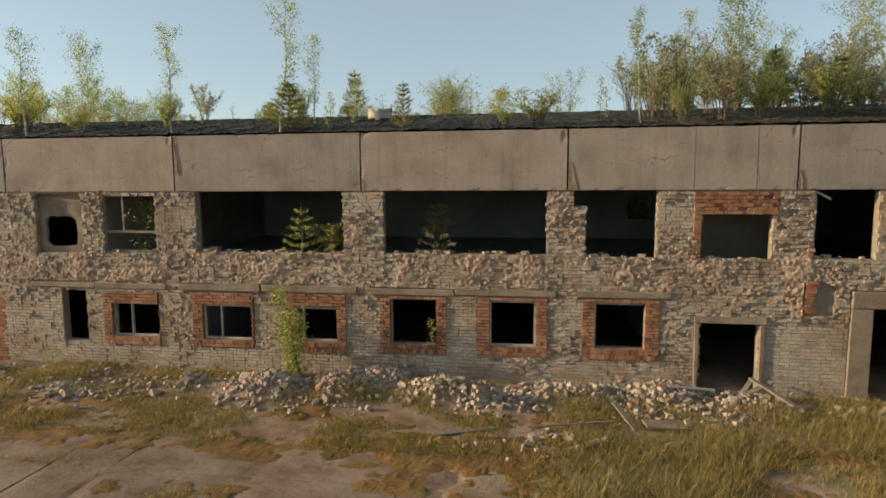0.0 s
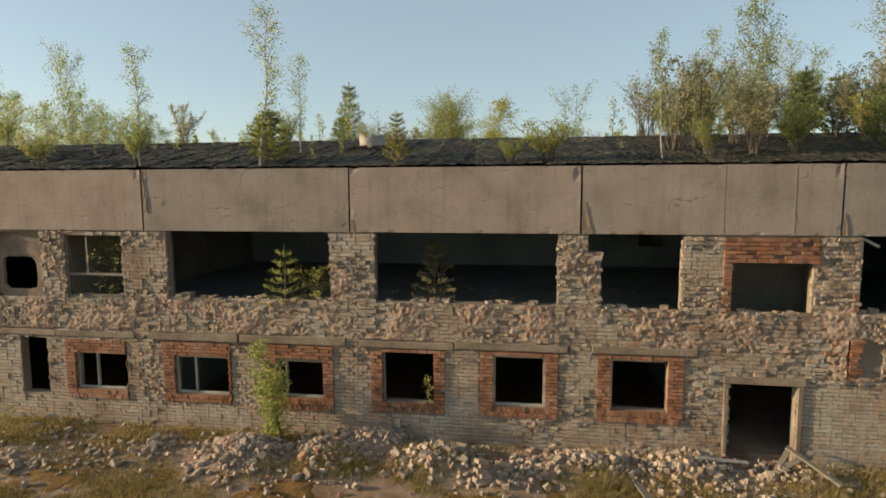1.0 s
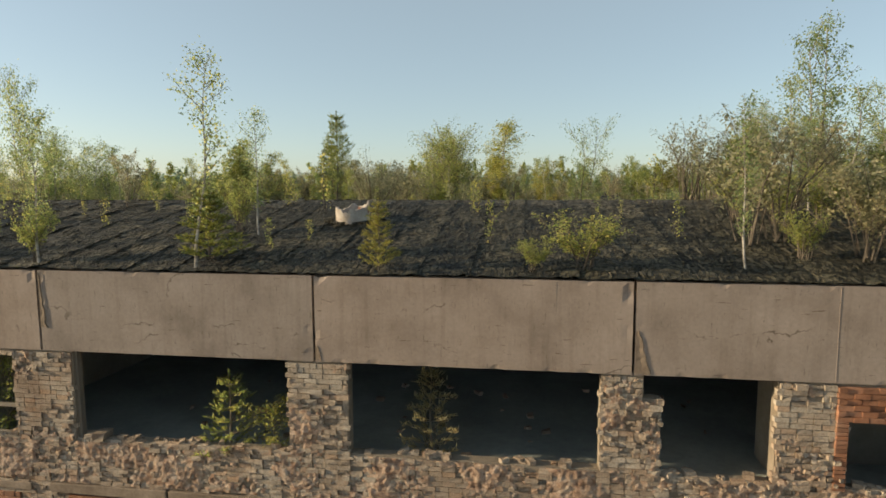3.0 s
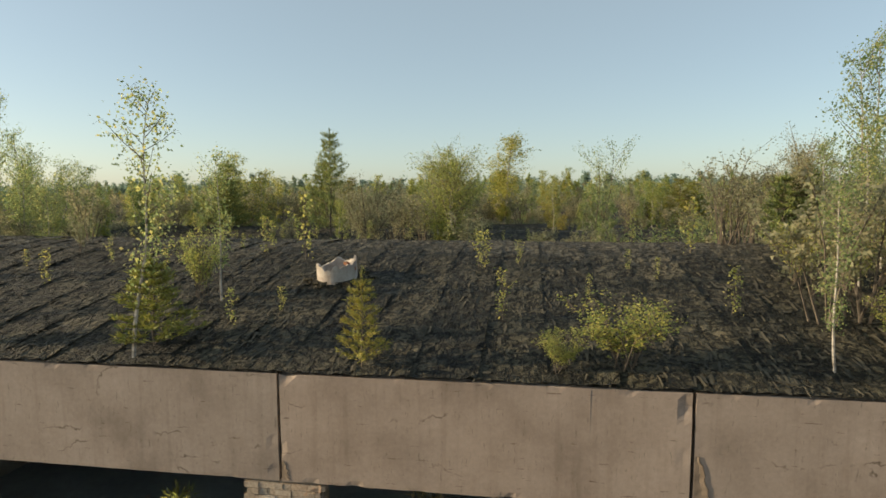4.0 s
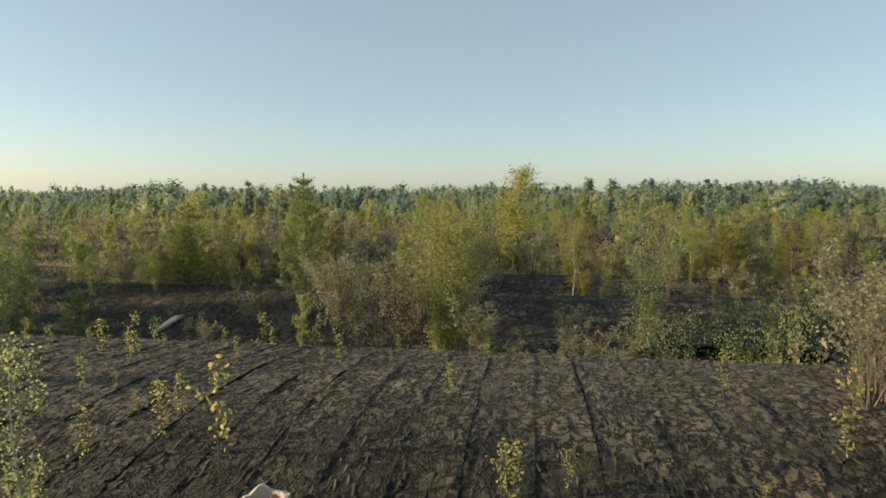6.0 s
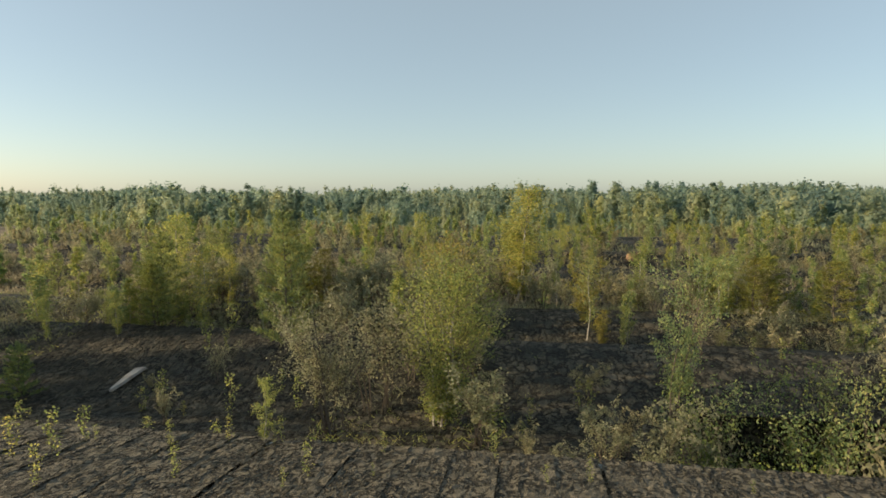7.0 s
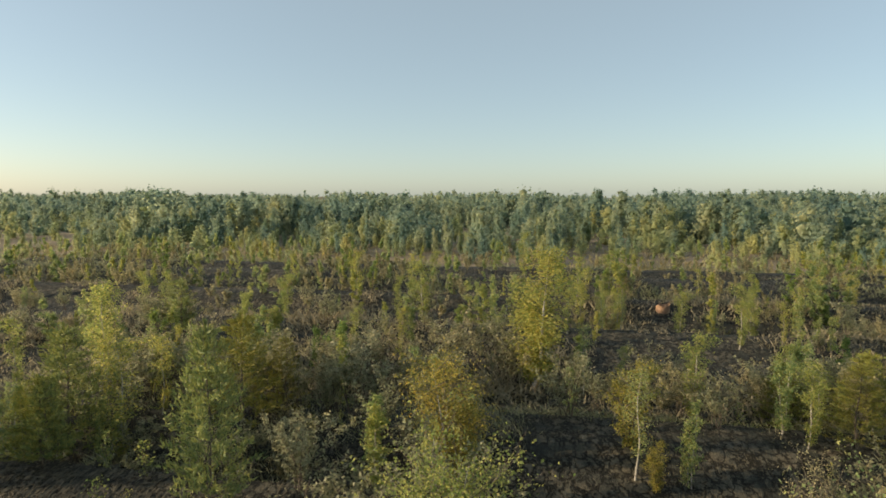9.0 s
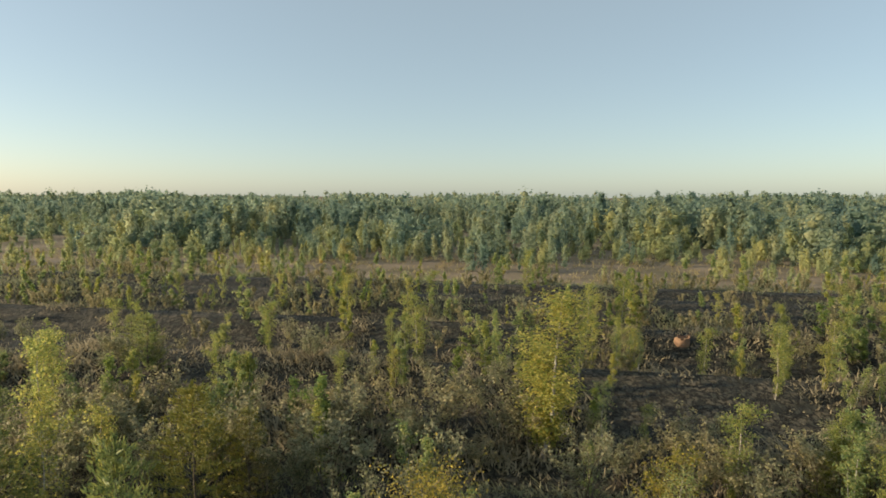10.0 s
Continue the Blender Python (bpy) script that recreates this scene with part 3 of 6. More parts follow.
M_flake = plain("split_felt", [(0.32, (0.045, 0.042, 0.033)), (0.5, (0.085, 0.078, 0.058)), (0.68, (0.13, 0.115, 0.082))], GREYS, (1.4, 24.0), 0.8, 0.01,
                pieces=[(0.0, (0.5, 0.5, 0.5)), (0.6, (0.95, 0.95, 0.95)), (1.0, (1.12, 1.08, 1.0))])
tagged(part("felt_flakes", flakes(9000, (-15, 13), (0.02, 12.2), 5, lambda x, y: roof_z(y) + 0.012, M_flake), roof), "curled flakes of split roofing felt", kind="stuff")

xs = [X0 + 0.75 * i for i in range(163)]
ys = [12.29 + 0.40 * i for i in range(170)]
roof2 = part("roof_rear", grid_mesh("roof_rear", xs, ys, lambda x, y: back_z(x, y) if y > 12.5 else 6.95, M_tarfar))
bm = bmesh.new()
bm.from_mesh(roof2.data)
bmesh.ops.delete(bm, geom=[p for p in bm.faces if COURT[0] < p.calc_center_median().x < COURT[1] and 12.3 < p.calc_center_median().y < COURT[3]], context='FACES')
bm.to_mesh(roof2.data)
bm.free()
tagged(part("felt_flakes", flakes(3500, (-17, -3), (16.5, 22.8), 8, lambda x, y: back_z(x, y) + 0.01, M_flake, (0.08, 0.5), (0.02, 0.06), (0.003, 0.014)), roof2), "curled flakes of split roofing felt", kind="stuff")
tagged(roof2, "overgrown sawtooth of old black felt roofs with moss", "roof", kind="structure")


# ---------------------------------------------------------------- plants
def tube(p, pts, radii, sides):
    """A tapering limb along pts."""
    n = len(p.v)
    for k, (c, r) in enumerate(zip(pts, radii)):
        t = (pts[min(k + 1, len(pts) - 1)] - pts[max(k - 1, 0)]).normalized()
        a = t.orthogonal().normalized()
        b = t.cross(a)
        for s_ in range(sides):
            an = 2 * math.pi * s_ / sides
            p.v.append(tuple(c + a * (math.cos(an) * r) + b * (math.sin(an) * r)))
    for k in range(len(pts) - 1):
        for s_ in range(sides):
            a0, a1 = n + k * sides + s_, n + k * sides + (s_ + 1) % sides
            p.f.append((a0, a1, a1 + sides, a0 + sides))


def leaf(p, c, size, r, droop=0.4, simple=False):
    """One leaf: a folded diamond."""
    u = Vector((r.gauss(0, 1), r.gauss(0, 1), r.gauss(0, 0.6) - droop)).normalized()
    w = u.orthogonal().normalized()
    w = (Matrix.Rotation(r.uniform(0, 6.28), 3, u) @ w) * size * 0.36
    n = len(p.v)
    if simple:
        p.v += [tuple(c - w * 1.3), tuple(c + w * 1.3), tuple(c + u * size * 1.2)]
        p.f.append((n, n + 1, n + 2))
        return
    mid = c + u * size * 0.45
    p.v += [tuple(c), tuple(mid + w), tuple(c + u * size), tuple(mid - w)]
    p.f.append((n, n + 1, n + 2, n + 3))


def birch(seed, h, leaves, size, width=0.22, first=0.22, stems=1, limbs=None, simple=False):
    r = random.Random(seed)
    wood, twig, crown = Pieces(), Pieces(), Pieces()
    tips = []
    for st in range(stems):
        lean = Vector((r.uniform(-0.06, 0.06), r.uniform(-0.06, 0.06), 0)) * (1 + 2.0 * (stems > 1))
        hh = h * (1 if st == 0 else r.uniform(0.6, 0.95))
        base = Vector((r.uniform(-0.15, 0.15), r.uniform(-0.15, 0.15), 0)) * (stems > 1)
        pts = [base + lean * hh * f + Vector((0.03 * math.sin(f * 9 + seed), 0.03 * math.cos(f * 7 + seed), 0)) * hh * 0.4 + Vector((0, 0, hh * f)) for f in [k / 9 for k in range(10)]]
        tube(wood, pts, [0.012 * hh * (1 - 0.93 * k / 9) * 0.8 for k in range(10)], 6)
        for b in range(limbs or int(10 + hh * 5)):
            f = first + (0.97 - first) * (b + r.random()) / (limbs or int(10 + hh * 5))
            k = min(8, int(f * 9))
            o = pts[k].lerp(pts[k + 1], f * 9 - k)
            an = r.uniform(0, 6.28)
            u = min(1.0, (1 - f) / (1 - first))
            shape = 0.10 + 1.0 * u ** 0.75 * (1.15 - 0.5 * u) if simple else 0.16 + 0.95 * math.sin(math.pi * u ** 0.75)
            out = hh * width * shape * r.uniform(0.55, 1.15)
            rise = out * r.uniform(0.5, 1.2)
            e = o + Vector((math.cos(an) * out, math.sin(an) * out, rise))
            m = o.lerp(e, 0.55) + Vector((0, 0, -0.06 * out))
            tip = e + Vector((math.cos(an) * out * 0.2, math.sin(an) * out * 0.2, -0.15 * out))
            tube(twig, [o, m, e, tip], [0.006 * hh * (1 - f) * 0.5 + 0.006, 0.006, 0.004, 0.002], 3)
            tips.append((o, m, e, tip))
        tips.append((pts[7], pts[8], pts[9], pts[9] + Vector((0, 0, 0.1))))
    for _ in range(leaves):
        o, m, e, tip = tips[int(r.random() * len(tips))]
        f = r.random() ** 0.6
        c = o.lerp(m, f * 2) if f < 0.5 else m.lerp(e, (f - 0.5) * 2) if f < 0.93 else e.lerp(tip, r.random())
        spread = 0.03 + 0.035 * h * 0.5
        leaf(crown, c + Vector((r.gauss(0, spread), r.gauss(0, spread), r.gauss(-0.3 * spread, spread))), size * r.uniform(0.6, 1.3), r, 0.4, simple)
    return wood, twig, crown


def pine(seed, h, size, whorls=None, dens=1.0):
    r = random.Random(seed)
    wood, twig, crown = Pieces(), Pieces(), Pieces()
    pts = [Vector((0.01 * h * math.sin(k + seed), 0.01 * h * math.cos(k * 1.3), h * k / 7)) for k in range(8)]
    tube(wood, pts, [0.014 * h * (1 - 0.92 * k / 7) for k in range(8)], 6)
    whorls = whorls or int(6 + h * 2)
    for w in range(whorls):
        f = 0.06 + 0.92 * w / whorls
        n = r.randint(4, 6)
        a0 = r.uniform(0, 6.28)
        for b in range(n):
            an = a0 + 6.28 * b / n + r.uniform(-0.25, 0.25)
            out = h * 0.30 * (1 - f) ** 0.8 * r.uniform(0.75, 1.15) + 0.05 * h
            o = Vector((0, 0, h * f))
            e = o + Vector((math.cos(an) * out, math.sin(an) * out, out * r.uniform(0.25, 0.6)))
            tube(twig, [o, o.lerp(e, 0.5) - Vector((0, 0, 0.04 * out)), e], [0.010, 0.007, 0.003], 3)
            for q in range(int((10 + 26 * out / (0.35 * h)) * dens)):
                g = r.uniform(0.25, 1.0)
                c = o.lerp(e, g) + Vector((r.gauss(0, 0.05), r.gauss(0, 0.05), r.gauss(0, 0.03))) * h * 0.35
                d = (e - o).normalized() * 0.6 + Vector((r.gauss(0, 0.5), r.gauss(0, 0.5), r.gauss(0.3, 0.4)))
                d = d.normalized() * size * r.uniform(0.7, 1.3)
                sd = d.orthogonal().normalized() * size * 0.13
                k = len(crown.v)
                crown.v += [tuple(c - sd), tuple(c + sd), tuple(c + d)]
                crown.f.append((k, k + 1, k + 2))
    for q in range(int(30 * dens)):
        c = Vector((0, 0, h * r.uniform(0.85, 1.0)))
        d = Vector((r.gauss(0, 0.4), r.gauss(0, 0.4), 1)).normalized() * size
        sd = d.orthogonal().normalized() * size * 0.13
        k = len(crown.v)
        crown.v += [tuple(c - sd), tuple(c + sd), tuple(c + d)]
        crown.f.append((k, k + 1, k + 2))
    return wood, twig, crown


def shrub(seed, h, leaves, size, stems=9, splay=0.5, simple=False, twigs=7):
    r = random.Random(seed)
    wood, twig, crown = Pieces(), Pieces(), Pieces()
    tips = []
    for st in range(stems):
        an, out, hh = r.uniform(0, 6.28), h * splay * r.uniform(0.3, 1.0), h * r.uniform(0.6, 1.05)
        o = Vector((r.gauss(0, 0.05), r.gauss(0, 0.05), 0)) * h
        e = o + Vector((math.cos(an) * out, math.sin(an) * out, hh))
        m = o.lerp(e, 0.5) + Vector((-math.cos(an), -math.sin(an), 0.5)) * out * 0.2
        tube(wood, [o, o.lerp(m, 0.5), m, m.lerp(e, 0.5), e], [0.012 * h * 0.8, 0.009 * h * 0.8, 0.006 * h, 0.004 * h, 0.003], 4)
        for b in range(twigs):
            f = r.uniform(0.25, 0.95)
            q = o.lerp(m, f * 2) if f < 0.5 else m.lerp(e, f * 2 - 1)
            t = q + Vector((r.gauss(0, 0.14), r.gauss(0, 0.14), r.uniform(0.08, 0.3))) * h
            tube(twig, [q, q.lerp(t, 0.5) + Vector((0, 0, 0.02 * h)), t], [0.008, 0.005, 0.002], 3)
            tips.append((q, t))
        tips.append((m, e))
    for _ in range(leaves):
        a, b = tips[int(r.random() * len(tips))]
        c = a.lerp(b, r.random() ** 0.6)
        sp = 0.03 * h
        leaf(crown, c + Vector((r.gauss(0, sp), r.gauss(0, sp), r.gauss(0, sp))), size * r.uniform(0.6, 1.3), r, 0.1, simple)
    return wood, twig, crown


STOCK = {}


def stock(key, made, bark, twigs, leafs):
    wood, twig, crown = made
    STOCK[key] = (wood.mesh("trunk", bark), crown.mesh("crown", leafs), twig.mesh("branchwork", twigs))


def plant(key, name, x, y, h, full, label, category, group="", turn=None, wide=1.0, z=None, lean=(0, 0)):
    """A plant of the stock, full metres high as built, set up h metres high."""
    trunk, crown, limbs = STOCK[key]
    ob = new(name)
    k = h / full
    rz = random.uniform(0, 360) if turn is None else turn
    ob.matrix_basis = pose(x, y, (support(x, y) if z is None else z) - 0.03, lean[0], lean[1], rz) @ Matrix.Diagonal((k * wide, k * wide, k, 1))
    tagged(part("branchwork", limbs, part("trunk", trunk, ob)), kind="stuff")
    part("crown", crown, ob)
    return tagged(ob, label, category, group)


for k in range(4):
    stock("birch%d" % k, birch(10 + k, 4.0, 1700, 0.056, 0.13, 0.24), M_bark, M_twig, M_leaf)
for k in range(3):
    stock("dense%d" % k, birch(30 + k, 5.0, 4700, 0.076, 0.19, 0.12, 3), M_bark, M_twig, M_leaf)
stock("clump", birch(36, 5.0, 17000, 0.066, 0.31, 0.05, 7, 42), M_bark, M_twig, M_leafy)
stock("twin", birch(38, 8.4, 12000, 0.10, 0.115, 0.16, 2, 60), M_bark, M_twig, M_leafy)
stock("ytree", birch(39, 4.0, 2600, 0.075, 0.17, 0.10, 1, 24), M_bark, M_twig, M_leafy)
stock("indoor", birch(47, 1.7, 1300, 0.05, 0.34, 0.04, 1, 26), M_twig, M_twig, M_leafy)
for k in range(2):
    stock("court%d" % k, birch(48 + k, 5.5, 3600, 0.08, 0.24, 0.25, 3, 20), M_twig, M_twig, M_leaf if k else M_green)
stock("orange", birch(41, 3.0, 3400, 0.075, 0.26, 0.06, 3, 18), M_twig, M_twig, M_gold)
stock("goldclump", birch(43, 4.1, 13000, 0.066, 0.31, 0.05, 6, 42), M_bark, M_twig, M_gold)
stock("ywall", birch(72, 2.7, 3400, 0.062, 0.17, 0.03, 3, 30), M_twig, M_twig, M_leafy)
for k in range(3):
    stock("pine%d" % k, pine(50 + k, 2.0, 0.13, dens=1.4), M_twig, M_twig, M_needle)
stock("ypine", pine(60, 1.5, 0.085, 10, 1.7), M_twig, M_twig, M_needley)
stock("tallpine", pine(67, 5.0, 0.19, 15, 2.2), M_twig, M_twig, M_needle)
stock("goldpine", pine(68, 5.0, 0.17, 16, 2.6), M_twig, M_twig, M_needley)
stock("bigwillow", shrub(85, 3.9, 6500, 0.047, 9, 0.36, True, 9), M_twig, M_twig, M_olive)
stock("larch", pine(66, 1.7, 0.085, 7, 1.0), M_twig, M_twig, M_leafy)
stock("spruce", pine(64, 1.8, 0.10, 8, 1.0), M_twig, M_twig, M_olive)
stock("ybush", shrub(70, 1.3, 3200, 0.044, 14, 0.6), M_twig, M_twig, M_leafy)
for k in range(3):
    stock("willow%d" % k, shrub(80 + k, 2.5, 1500, 0.08, 8, 0.5, True, 4), M_twig, M_twig, M_olive)
for k in range(3):
    stock("bare%d" % k, shrub(90 + k, 2.5, 1200, 0.055, 9, 0.5, True, 6), M_twig, M_twig, M_olive)
for k in range(3):
    stock("sapling%d" % k, birch(100 + k, 0.9, 130, 0.05, 0.16, 0.15, 1, 9), M_twig, M_twig, M_leafy)
for k in range(4):
    stock("mid%d" % k, birch(120 + k, 5.0, 1800, 0.112, 0.17, 0.06, 1 + k % 2, 16, True), M_bark, M_twig, M_leafy if k == 0 else M_leaf)
for k in range(2):
    stock("midgreen%d" % k, birch(130 + k, 4.0, 1500, 0.115, 0.26, 0.05, 2, 7, True), M_twig, M_twig, M_green if k else M_leaf)
stock("midpine", pine(131, 5.0, 0.24, 13, 1.2), M_twig, M_twig, M_needle)
for k in range(3):
    stock("midolive%d" % k, shrub(133 + k, 3.0, 1000, 0.11, 6, 0.55, True, 3), M_twig, M_twig, M_olive)
for k in range(2):
    stock("far%d" % k, birch(140 + k, 5.0, 800, 0.17, 0.16, 0.08, 1, 5, True), M_twig, M_twig, M_leafy if k == 0 else M_leaf)
stock("fargreen", birch(143, 4.0, 650, 0.17, 0.26, 0.05, 2, 4, True), M_twig, M_twig, M_green)
stock("farolive", shrub(144, 3.0, 440, 0.17, 3, 0.65, True, 2), M_twig, M_twig, M_olive)

# ---------------------------------------------------------------- facade bricks
WALK = random.Random(11)
COURSE, LONG = 0.102, 0.262
LINTELS = [(-11.35, -9.0, 2.30, 2.46), (-8.98, -6.47, 2.29, 2.45), (-6.0, -3.30, 2.30, 2.50), (-3.25, -0.18, 2.30, 2.52), (0.23, 2.78, 2.30, 2.49),
           (2.82, 5.75, 2.33, 2.53), (6.34, 8.91, 2.35, 2.54), (9.53, 11.42, 1.71, 1.90)]
SURROUND = {"l1": (-8.73, -6.76, 0.44, 2.25), "l2": (-5.59, -3.55, 0.47, 2.27), "l3": (-2.50, -0.55, 0.42, 2.27), "l4": (0.52, 2.54, 0.51, 2.27),
            "l5": (3.47, 5.49, 0.53, 2.30), "l6": (6.50, 8.59, 0.55, 2.32)}
RED_HEAD = (9.41, 11.56, 4.73, 5.38)
PILASTER = (13.50, 15.85, -0.35, 2.70)
SPOILED = (12.34, 13.10, 2.00, 2.86)

for x0, x1, z0, z1 in LINTELS:
    me = box_mesh("lintel", (x1 - x0, 0.30, z1 - z0), M_lintel, 0.012, int(x0 * 10) + 500, 0.012)
    part("lintel", me, wall_south, "cracked concrete lintel beam", pose((x0 + x1) / 2, 0.105, z0))


def inside(x, z, boxes, grow=0.0):
    return any(b[0] - grow < x < b[1] + grow and b[2] - grow < z < b[3] + grow for b in boxes)


def rough_at(x, z):
    """How badly the face of the wall has spalled: worst in the band between the storeys and on the piers."""
    n = noise.noise((x * 0.75, z * 0.9, 1.7)) + 0.5 * noise.noise((x * 2.1, z * 2.3, 4.2))
    if 2.5 < z < 3.55:
        n += 0.55
    elif z > 3.5:
        n += 0.35
    elif 1.9 < z < 2.5:
        n += 0.15
    if z < 0.4:
        n -= 0.25
    if x > 11.3 and z < 1.7:
        n -= 0.6
    return n


def brick_verts(w, d, h, jit, r):
    v = [(0, 0, 0), (w, 0, 0), (w, d, 0), (0, d, 0), (0, 0, h), (w, 0, h), (w, d, h), (0, d, h)]
    if jit:
        v = [(a + r.uniform(-jit, jit), b + (r.uniform(-jit, jit) * 1.4 if b == 0 else 0), c + r.uniform(-jit, jit)) for a, b, c in v]
    return v


OPEN_FACE = [f for f in BOX if f != (2, 3, 7, 6)]
SHAPES = [mesh_of("brick", brick_verts(LONG - 0.012, 0.12, COURSE - 0.010, j, random.Random(k)), OPEN_FACE, M_brick)
          for k, j in enumerate((0.002, 0.003, 0.008, 0.012, 0.016, 0.019))]
rest, red_rest = Pieces(), Pieces()
single = 0
edges_cut = [*UP.values(), NICHE, *LOW.values(), DOOR, DOOR_R]
skip = [*edges_cut, *LINTELS, *SURROUND.values(), RED_HEAD, PILASTER, SPOILED, (6.20, 6.52, 4.95, 5.4)]
rows_n = int((5.40 + 0.45) / COURSE)
later = []
for k in range(rows_n):
    z = -0.45 + k * COURSE
    x = -13.6 + (LONG / 2 if k % 2 else 0)
    while x < 16.0:
        w = LONG
        if WALK.random() < 0.22:
            w = LONG / 2
        cx, cz = x + w / 2, z + COURSE / 2
        x0, x1 = x, x + w
        x = x1
        # trim a brick at the edge of an opening
        for b in skip:
            if b[2] < cz < b[3]:
                ragged = WALK.uniform(-0.035, 0.055) if b in edges_cut and (b[2] > 3 or b[3] < 1.75) else 0.0
                if x0 < b[0] < x1:
                    x1 = b[0] + ragged
                if x0 < b[1] < x1:
                    x0 = b[1] - ragged
        cx = (x0 + x1) / 2
        if x1 - x0 < 0.04 or inside(cx, cz, skip):
            continue
        n = rough_at(cx, cz)
        red = cx < -12.45 or (11.9 < cx < 12.5 and 1.9 < cz < 2.95 and WALK.random() < 0.8)
        if n > 0.28:
            if WALK.random() < 0.04:
                continue
            jit, y = WALK.uniform(0.004, 0.012), WALK.gauss(0.006, 0.016) + (0.04 if WALK.random() < 0.07 else 0) - 0.02 * noise.noise((cx * 3, cz * 3, 8))
        elif n > 0.05:
            jit, y = 0.009, WALK.gauss(0.0, 0.012)
        else:
            jit, y = 0.003, WALK.gauss(0.006, 0.004)
        y = min(0.045, max(-0.085, y))
        full = x1 - x0 > LONG - 0.02
        if full and not red and single < 300 and 2.2 < cx < 6.4 and 2.3 < cz < 3.6:
            single += 1
            shape = SHAPES[WALK.choice((2, 3, 4, 5) if n > 0.28 else (1, 2) if n > 0.05 else (0, 1))]
            later.append((shape, pose(x0 + 0.006, y, z, WALK.gauss(0, 1) if n > 0.28 else 0, 0, WALK.gauss(0, 2.2) if n > 0.28 else 0)))
        else:
            cuts = [x0, x1]
            if n > 0.28 and x1 - x0 > 0.16 and WALK.random() < 0.42:      # broken into pieces
                cuts = [x0, *sorted(WALK.uniform(x0 + 0.04, x1 - 0.04) for _ in range(WALK.choice((1, 1, 2)))), x1]
            for xa, xb in zip(cuts, cuts[1:]):
                if xb - xa < 0.03:
                    continue
                yy = min(0.045, y + (WALK.gauss(0.0, 0.016) if len(cuts) > 2 else 0))
                za, zb = 0.0, COURSE - 0.010
                if len(cuts) > 2 and WALK.random() < 0.4:
                    za, zb = WALK.uniform(0, 0.035), zb - WALK.uniform(0, 0.03)
                v = [(a + xa + 0.005, b + yy, c + z + za) for a, b, c in brick_verts(xb - xa - 0.010, 0.12, zb - za, jit, WALK)]
                (red_rest if red else rest).add(v, OPEN_FACE)
            if n > 0.45 and WALK.random() < 0.16:      # lumps of old mortar and broken brick on the spalled face
                q = WALK.uniform(0.025, 0.06)
                lump = [(cx + (a - 0.5) * q * 1.6 + WALK.gauss(0, 0.012), y - 0.03 + (b - 0.5) * q + WALK.gauss(0, 0.010), cz + (c - 0.5) * q * 1.3 + WALK.gauss(0, 0.012))
                        for a, b, c in ((0, 0, 0), (1, 0, 0), (1, 1, 0), (0, 1, 0), (0, 0, 1), (1, 0, 1), (1, 1, 1), (0, 1, 1))]
                rest.add(lump, BOX)
# crusts of mortar and crumbled brick that stand off the face
cell = 0.036
nx, nz = int(29.0 / cell), int(5.75 / cell)
depth_at = {}


def crust(i, k):
    if (i, k) not in depth_at:
        x, z = -13.4 + i * cell, -0.35 + k * cell
        n = rough_at(x, z)
        a = noise.noise((x * 1.1, z * 1.4, 31)) + 0.42 * noise.noise((x * 4.3, z * 5.0, 33)) + 0.50 * noise.noise((x * 11.0, z * 12.0, 37)) + 0.30 * noise.noise((x * 22.0, z * 24.0, 39))
        depth_at[i, k] = 0.035 - 0.072 * max(0.0, min(1.0, 0.62 * n + 0.80 * a + (0.10 if 2.5 < z < 3.6 else -0.12))) + 0.026 * noise.noise((x * 14, z * 15, 41)) + 0.014 * noise.noise((x * 29, z * 27, 43))
    return depth_at[i, k]


crusts, index = Pieces(), {}
for i in range(nx):
    for k in range(nz):
        x, z = -13.4 + (i + 0.5) * cell, -0.35 + (k + 0.5) * cell
        if inside(x, z, skip, 0.03) or z > 5.37:
            continue
        corners = [(i, k), (i + 1, k), (i + 1, k + 1), (i, k + 1)]
        if min(crust(*c) for c in corners) > 0.0:
            continue
        for c in corners:
            if c not in index:
                index[c] = len(crusts.v)
                crusts.v.append((-13.4 + c[0] * cell + 0.018 * noise.noise((c[0] * 1.7, c[1] * 1.3, 2)), crust(*c), -0.35 + c[1] * cell + 0.018 * noise.noise((c[0] * 1.1, c[1] * 1.9, 6))))
        crusts.f.append(tuple(index[c] for c in corners))
crust_mesh = crusts.mesh("mortar_crust", M_crust)
crust_mesh.polygons.foreach_set("use_smooth", [True] * len(crust_mesh.polygons))
tagged(part("mortar_crust", crust_mesh, wall_south), "crumbling crust of mortar and broken brick", kind="stuff")
tagged(part("brickwork", rest.mesh("brickwork", M_brick), wall_south), "spalled pale silicate brickwork", kind="stuff")

